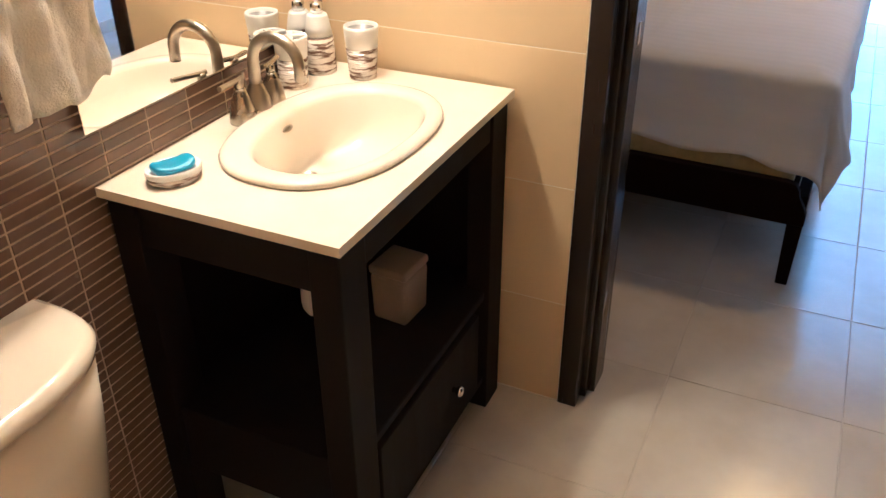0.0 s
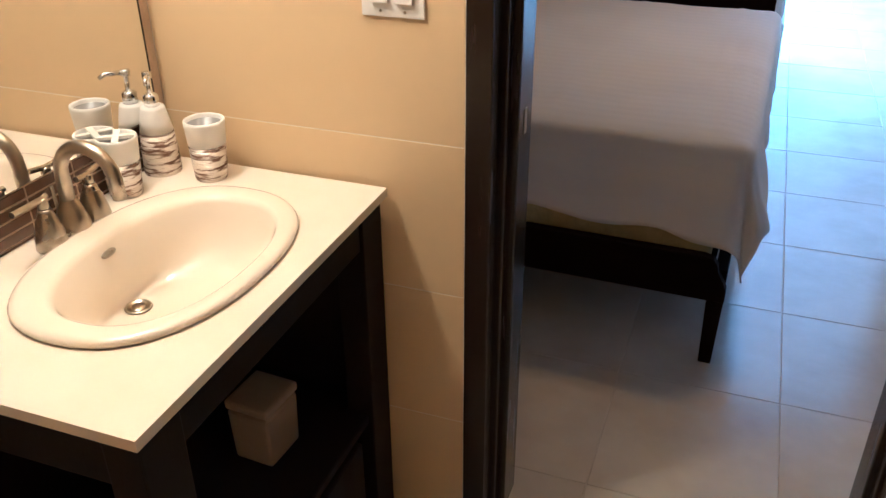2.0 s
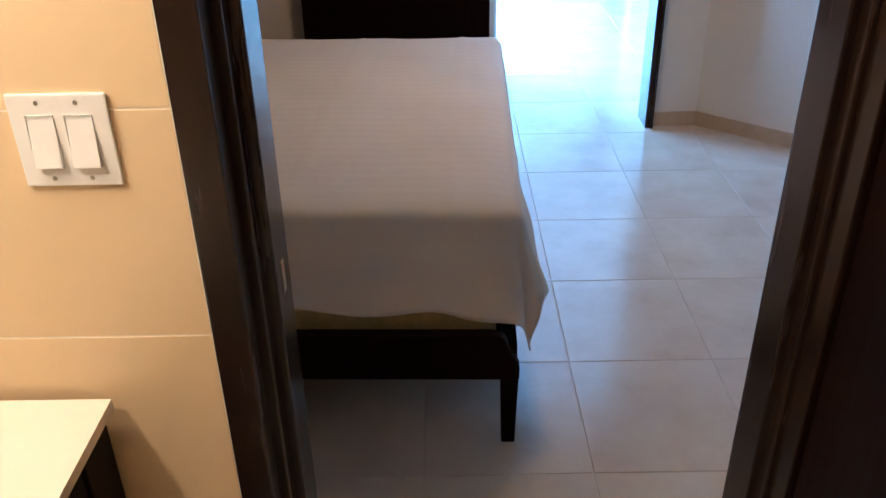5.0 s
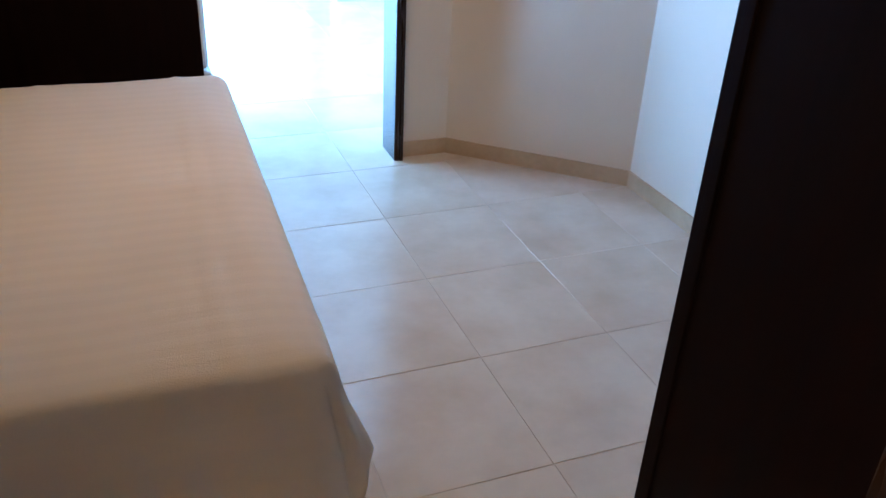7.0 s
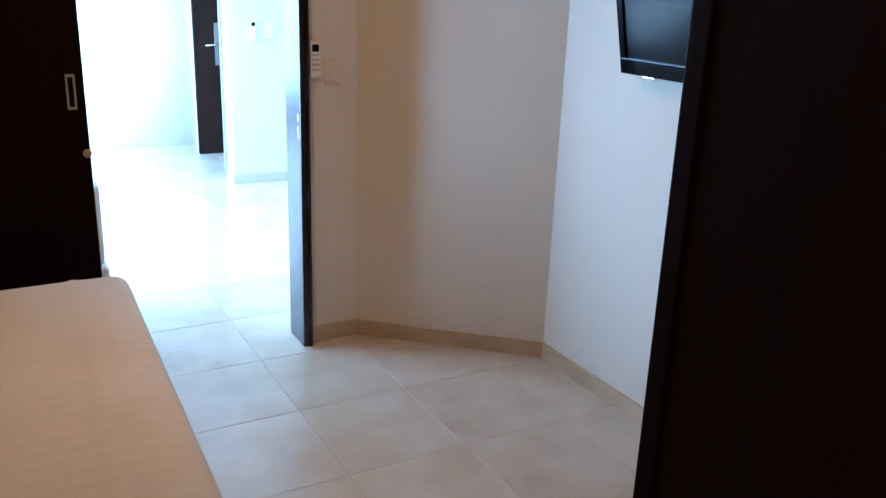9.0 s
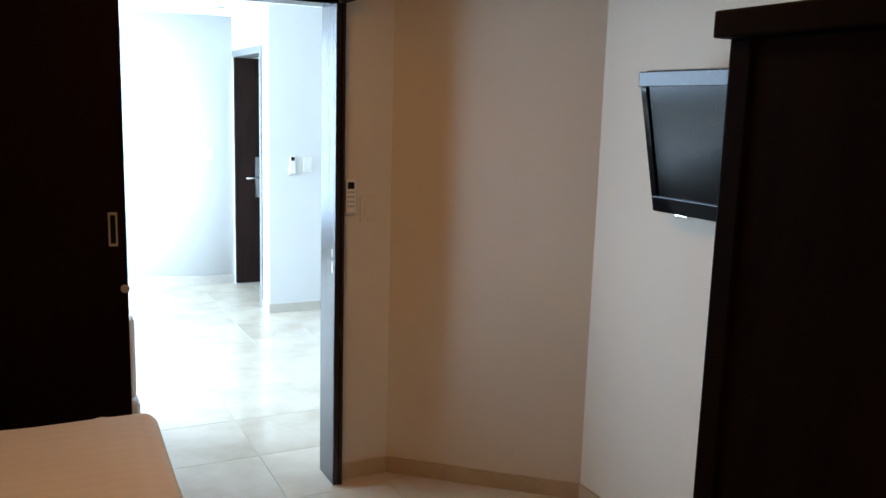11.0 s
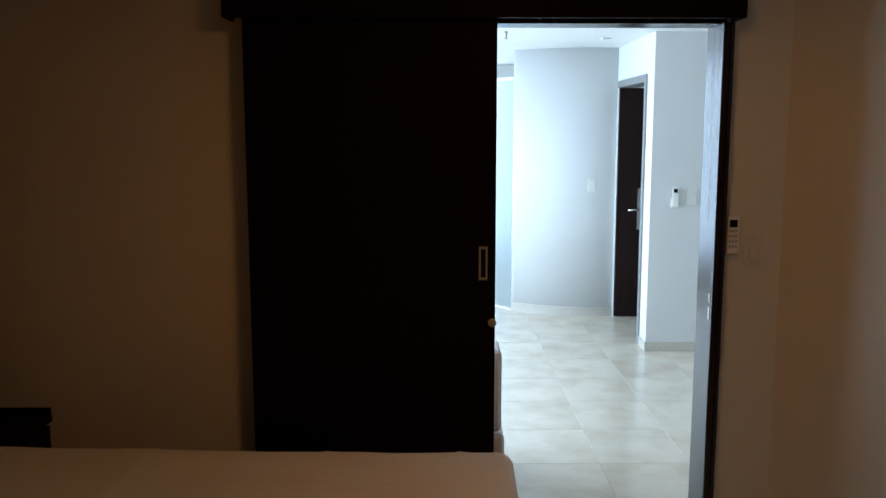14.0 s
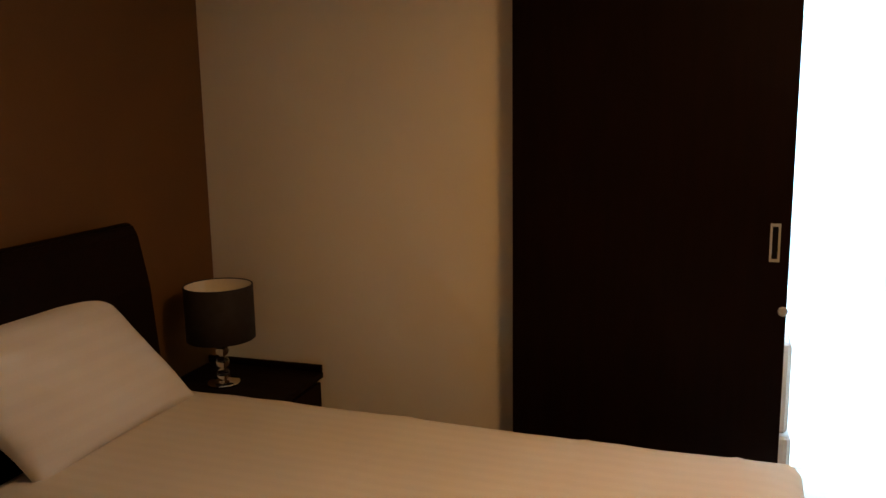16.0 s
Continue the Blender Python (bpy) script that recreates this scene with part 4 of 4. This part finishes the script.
part("apron", boxes((X1 - 0.03, X1 - 0.006, Y0 + 0.087, Y1 - 0.087, T - 0.075, T - 0.001), bevel=0.002), VANITYWOOD, vanity)
part("apron", boxes((X0 + 0.062, X1 - 0.062, Y0 + 0.006, Y0 + 0.03, T - 0.095, T - 0.001), bevel=0.002), VANITYWOOD, vanity)
part("apron", boxes((X0 + 0.062, X1 - 0.062, Y1 - 0.03, Y1 - 0.006, T - 0.095, T - 0.001), bevel=0.002), VANITYWOOD, vanity)
part("end_panel", boxes((X0 + 0.062, X1 - 0.062, Y1 - 0.02, Y1 - 0.008, 0.374, T - 0.096)), VANITYWOOD, vanity)
ia, ib, ja, jb = X0 + 0.062, X1 - 0.062, Y0 + 0.087, Y1 - 0.087
part("shelf", prism([(X0 + 0.008, ja), (ia, ja), (ia, Y0 + 0.004), (ib, Y0 + 0.004), (ib, ja), (X1 - 0.01, ja), (X1 - 0.01, jb), (ib, jb), (ib, Y1 - 0.004),
                     (ia, Y1 - 0.004), (ia, jb), (X0 + 0.008, jb)], 0.35, 0.372, 0.002), VANITYWOOD, vanity)
part("back_panel", boxes((X0 + 0.012, X0 + 0.024, ja, jb, 0.374, T - 0.002)), VANITYWOOD, vanity)
part("end_panel", boxes((X0 + 0.062, X1 - 0.062, Y0 + 0.008, Y0 + 0.026, 0.205, 0.349), bevel=0.002), VANITYWOOD, vanity)
part("bottom_rail", boxes((X1 - 0.03, X1 - 0.01, Y0 + 0.087, Y1 - 0.087, 0.085, 0.105), bevel=0.002), VANITYWOOD, vanity)
dw = part("drawer", boxes((X1 - 0.024, X1 - 0.002, Y0 + 0.10, Y1 - 0.14, 0.108, 0.34), bevel=0.003), VANITYWOOD, vanity)
bm = lathe([(0, 0), (0.007, 0), (0.006, 0.008), (0.012, 0.014), (0.014, 0.02), (0.010, 0.025), (0, 0.027)], 20)
bm.transform(pose(X1 - 0.002, -0.315, 0.225, 0, 90))
part("knob", bm, CHROME, dw, "bright chrome knob", True)

trap = thing("drain_trap", "white plastic drain trap below the washbasin", "drain pipe")
pts = [(SX - 0.04, SY, VZ - 0.145), (SX - 0.04, SY, 0.58), (SX - 0.04, SY - 0.005, 0.53)]
for i in range(9):
    a = math.pi + math.pi * i / 8
    pts.append((SX - 0.04, SY - 0.05 - 0.045 * math.cos(a), 0.51 + 0.045 * math.sin(a)))
pts += [(SX - 0.04, SY - 0.095, 0.55), (SX - 0.07, SY - 0.095, 0.575), (X0 + 0.026, SY - 0.095, 0.58)]
part("pipe", tube(pts, 0.018, 14), PLASTIC, trap, "", True)
part("collar", lathe([(0.0195, 0), (0.026, 0), (0.026, 0.03), (0.0195, 0.03), (0.0195, 0)], 20, (SX - 0.04, SY, 0.56)), PLASTIC, trap, "", True)

waste = thing("waste_bin", "small taupe ceramic bin with a lid on the shelf", "bin", pose(-0.340, -0.268, 0.3725, 0, 0, -4))
bm = boxes((-0.048, 0.048, -0.054, 0.054, 0, 0.122), bevel=0.012, seg=3)
for v in bm.verts:
    k = 0.93 + 0.07 * v.co.z / 0.122
    v.co.x *= k
    v.co.y *= k
part("body", bm, BINMAT, waste)
part("lid", boxes((-0.0495, 0.0495, -0.0555, 0.0555, 0.1235, 0.146), bevel=0.009, seg=3), BINMAT, waste)

mirror = thing("wall_mirror", "large frameless mirror over the washbasin", "mirror")
part("glass", boxes((MIR_X + 0.009, MIR_X + 0.015, -0.775, -0.046, 0.967, 1.95), bevel=0.0008, seg=1), MIRRORMAT, mirror)
part("edge_strip", boxes((MIR_X + 0.008, MIR_X + 0.0145, -0.045, -0.041, 0.967, 1.95)), FRAMEWOOD, mirror, "dark metal edge strip")

light_switch(pose(-0.147, -0.0, 1.250) @ TO_S, 2, "white double light switch on the cream tiles")

lampbar = thing("vanity_light", "two-globe wall lamp over the mirror", "wall lamp")
part("back_plate", boxes((MIR_X + 0.009, MIR_X + 0.03, -0.68, -0.16, 2.0, 2.07), bevel=0.004), CHROME, lampbar)
for y in (-0.26, -0.57):
    part("arm", tube([(MIR_X + 0.03, y, 2.035), (-0.60, y, 2.035), (-0.59, y, 2.06)], 0.008), CHROME, lampbar)

# towel on a ring, left of the mirror


def towel():
    bm = bmesh.new()
    nu, nv = 34, 40
    rows = []
    for j in range(nv + 1):
        t = j / nv
        z = 1.56 - 0.505 * t
        half = 0.045 + 0.052 * min(1, t * 1.7)
        row = []
        for i in range(nu + 1):
            s = 2 * i / nu - 1
            fold = 0.016 * math.sin(s * 7 + 1.3 * t) * (1 - 0.35 * t) + 0.012 * noise.noise(Vector((s * 5, t * 9, 6))) + 0.010 * noise.noise(Vector((s * 2.5, t * 5, 1)))
            hem = 0.035 * noise.noise(Vector((s * 1.7, 0, 4))) * t ** 6
            row.append(bm.verts.new((MIR_X + 0.062 + fold, -0.845 + s * half + 0.01 * noise.noise(Vector((s, t * 4, 8))), z + hem)))
        rows.append(row)
    for a, b in zip(rows, rows[1:]):
        for i in range(nu):
            bm.faces.new((a[i], a[i + 1], b[i + 1], b[i]))
    bmesh.ops.recalc_face_normals(bm, faces=bm.faces[:])
    return bm


tow = solid("hand_towel", towel(), TOWEL, "cream terry hand towel hanging on a ring", "towel", smooth=True)
mod = tow.modifiers.new("thick", "SOLIDIFY")
mod.thickness, mod.offset = 0.012, 0
ring = thing("towel_ring", "nickel towel ring on the strip-tiled wall", "towel ring")
part("ring", tube([(MIR_X + 0.062, -0.835 + 0.075 * math.sin(2 * math.pi * i / 28), 1.615 - 0.075 * math.cos(2 * math.pi * i / 28)) for i in range(29)], 0.0045, 10), NICKEL, ring, "", True)
part("post", tube([(MIR_X + 0.006, -0.835, 1.69), (MIR_X + 0.064, -0.835, 1.69)], 0.009), NICKEL, ring, "", True)

# toilet: tank against the strip tiles
toilet = thing("toilet", "bisque ceramic toilet with rounded tank", "toilet")
TY = -1.192


def dshape(depth, half, z, n=40, x0=MIR_X + 0.02, taper=0.0):
    """A rounded-front outline with a straight back."""
    out = []
    for i in range(n):
        a = -math.pi / 2 + math.pi * i / (n - 1)
        out.append((x0 + depth * abs(math.cos(a)) ** 0.6, TY + half * math.copysign(abs(math.sin(a)) ** 0.7, math.sin(a)), z))
    return out


tank = part("tank", loft([dshape(0.150, 0.195, 0.36), dshape(0.170, 0.215, 0.42), dshape(0.190, 0.234, 0.58), dshape(0.200, 0.243, 0.712)]), CERAMIC, toilet, "", True)
lid = part("tank_lid", loft([dshape(0.197, 0.241, 0.7135), dshape(0.203, 0.246, 0.717), dshape(0.208, 0.249, 0.735), dshape(0.200, 0.243, 0.745), dshape(0.188, 0.232, 0.751), dshape(0.10, 0.14, 0.753)]), CERAMIC, toilet, "", True)
part("flush_button", lathe([(0, 0.004), (0.017, 0.004), (0.018, 0.001), (0.022, 0.001), (0.0235, -0.003)], 28, (MIR_X + 0.108, TY - 0.01, 0.756)), CHROME, lid, "chrome flush button", True)


def bowl_ring(a, b, z, cx=-0.16):
    return [(cx + a * math.cos(2 * math.pi * i / 40), TY + b * math.sin(2 * math.pi * i / 40), z) for i in range(40)]


part("bowl", loft([bowl_ring(0.24, 0.11, 0.0, -0.24), bowl_ring(0.23, 0.105, 0.10, -0.24), bowl_ring(0.24, 0.14, 0.26, -0.20), bowl_ring(0.265, 0.18, 0.37, -0.17), bowl_ring(0.265, 0.185, 0.395, -0.17)]), CERAMIC, toilet, "", True)
part("seat", loft([bowl_ring(0.265, 0.187, 0.397, -0.17), bowl_ring(0.27, 0.19, 0.41, -0.17), bowl_ring(0.262, 0.184, 0.42, -0.17)]), CERAMIC, toilet, "", True)
part("seat_lid", loft([bowl_ring(0.264, 0.186, 0.4215, -0.17), bowl_ring(0.268, 0.189, 0.432, -0.17), bowl_ring(0.25, 0.175, 0.443, -0.17)]), CERAMIC, toilet, "", True)

hose = solid("supply_hose", tube([(MIR_X + 0.008, -0.93, 0.17), (-0.63, -0.93, 0.17), (-0.60, -0.945, 0.20), (-0.59, -0.99, 0.30), (-0.60, -1.05, 0.36)], 0.006), CHROME, "braided metal supply hose by the toilet", "hose", smooth=True)

# bathroom door leaf, swung open into the bathroom against its hinges
leaf = thing("bathroom_door", "dark-stained wooden bathroom door standing open", "door", pose(DOOR_R + 0.022, -0.008, 0, 0, 0, DOOR_TURN))
part("panel", boxes((-0.70, -0.006, -0.040, 0.0, 0.01, 2.045), bevel=0.003), DARKWOOD, leaf)
for y, s in ((0.0005, 1), (-0.0405, -1)):
    rose = lathe([(0, 0), (0.026, 0), (0.026, 0.006), (0.02, 0.009), (0.011, 0.010), (0.010, 0.03), (0.020, 0.036), (0.027, 0.046), (0.027, 0.058), (0.018, 0.066), (0, 0.068)], 28)
    rose.transform(pose(-0.64, y, 0.88, -90 * s))
    part("knob", rose, NICKEL, leaf, "round nickel door knob", True)
for z in (0.40, 1.85):
    part("hinge", tube([(-0.002, 0.006, z - 0.04), (-0.002, 0.006, z + 0.04)], 0.006), NICKEL, leaf)

# ---- pieces: tiles of the floor and walls ----


def tile_mesh(name, w, d, h, mat, lip=0.0015):
    """A tile lying in its x-y plane, centred, with a small chamfer round its face."""
    bm = bmesh.new()
    low = [bm.verts.new(p) for p in ((-w / 2, -d / 2, 0), (w / 2, -d / 2, 0), (w / 2, d / 2, 0), (-w / 2, d / 2, 0))]
    mid = [bm.verts.new((v.co.x, v.co.y, h - lip)) for v in low]
    top = [bm.verts.new((v.co.x - math.copysign(lip, v.co.x), v.co.y - math.copysign(lip, v.co.y), h)) for v in low]
    for a, b in ((low, mid), (mid, top)):
        for i in range(4):
            bm.faces.new((a[i], a[(i + 1) % 4], b[(i + 1) % 4], b[i]))
    bm.faces.new(top)
    me = bpy.data.meshes.new(name)
    bm.to_mesh(me)
    bm.free()
    me.materials.append(mat)
    return me


def piece(name, me, m, parent):
    ob = bpy.data.objects.new(name, me)
    scene.collection.objects.link(ob)
    ob.parent = parent
    ob.matrix_world = m
    return ob


# floor tiles; joints 3 mm wide
GX, GY, PX, PY = 0.690, 0.722, 0.4535, 0.4935
square = tile_mesh("floor_tile", PX - 0.003, PY - 0.003, 0.0045, FLOORTILE, 0.0012)
for i in range(-4, 9):
    for j in range(-8, 20):
        cx, cy = GX + (i + 0.5) * PX, GY + (j + 0.5) * PY
        if cy < -2.9 or cy > 9.7 or cx > 4.6:
            continue
        if cy < 0 and not (MIR_X - 0.1 < cx < BATH_E + 0.1):
            continue
        if 0 <= cy < 3.3 and not (HEAD_X - 0.1 < cx < TV_X + 0.2):
            continue
        piece("floor_tile", square, pose(cx + random.uniform(-0.0006, 0.0006), cy + random.uniform(-0.0006, 0.0006), -0.0045, random.uniform(-0.05, 0.05), random.uniform(-0.05, 0.05), random.uniform(-0.08, 0.08)), floor_ob)

# cream tiles on the bathroom side of the doorway wall, face at y = 0
tiled = setting("wall_tiled", boxes((MIR_X, -0.0145, 0.0006, 0.0118, 0, H_BATH), (DOOR_R + 0.072, BATH_E, 0.0006, 0.0118, 0, H_BATH), (-0.0145, DOOR_R + 0.072, 0.0006, 0.0118, DOOR_H + 0.102, H_BATH)),
                WALLGROUT, "cream grout bed of the tiled bathroom wall", "wall")
UP = pose(0, 0, 0, 90)
TZ = 0.3245
zs = [0.638 + TZ * k for k in range(-1, 5)]
for k in range(-1, len(zs)):
    za = max(0.004, zs[k] + 0.0011) if k >= 0 else 0.004
    zb = min(H_BATH - 0.002, (zs[k + 1] if k + 1 < len(zs) else H_BATH) - 0.0011)
    if zb - za < 0.02:
        continue
    spans = [(MIR_X + 0.001, -0.016), (DOOR_R + 0.074, BATH_E - 0.002)]
    if za > DOOR_H:
        spans.append((-0.014, DOOR_R + 0.072))
    for xa, xb in spans:
        me = tile_mesh("wall_tile", xb - xa, zb - za, 0.0045, WALLTILE, 0.0005)
        piece("wall_tile", me, pose((xa + xb) / 2, 0.0045, (za + zb) / 2) @ UP, tiled)

# strip tiles of the mirror wall: stacked, 113 mm by 22 mm
wall_m = bpy.data.objects["wall_mirror"]
SW, SH = 0.1128, 0.0222
strip = tile_mesh("strip_tile", SW - 0.0045, SH - 0.0045, 0.0016, MOSAIC, 0.0006)
SIDE = pose(0, 0, 0, 90, 0, 90)
rest = bmesh.new()
named = 0
for i in range(-18, 8):
    for j in range(0, 108):
        cy, cz = -0.505 + (i + 0.5) * SW - 0.0, 0.004 + (j + 0.5) * SH
        if cy > -0.03 or cy < -2.7 or cz > H_BATH - 0.02:
            continue
        m = pose(MIR_X + 0.0002, cy, cz) @ SIDE
        if -1.25 < cy < -0.35 and 0.24 < cz < 1.02 and named < 290:
            piece("strip_tile", strip, m, wall_m)
            named += 1
        else:
            n0 = len(rest.verts)
            rest.from_mesh(strip)
            rest.verts.ensure_lookup_table()
            bmesh.ops.transform(rest, matrix=m, verts=rest.verts[n0:])
others = part("strip_tiles", rest, MOSAIC, wall_m)
others["kind"] = "stuff"
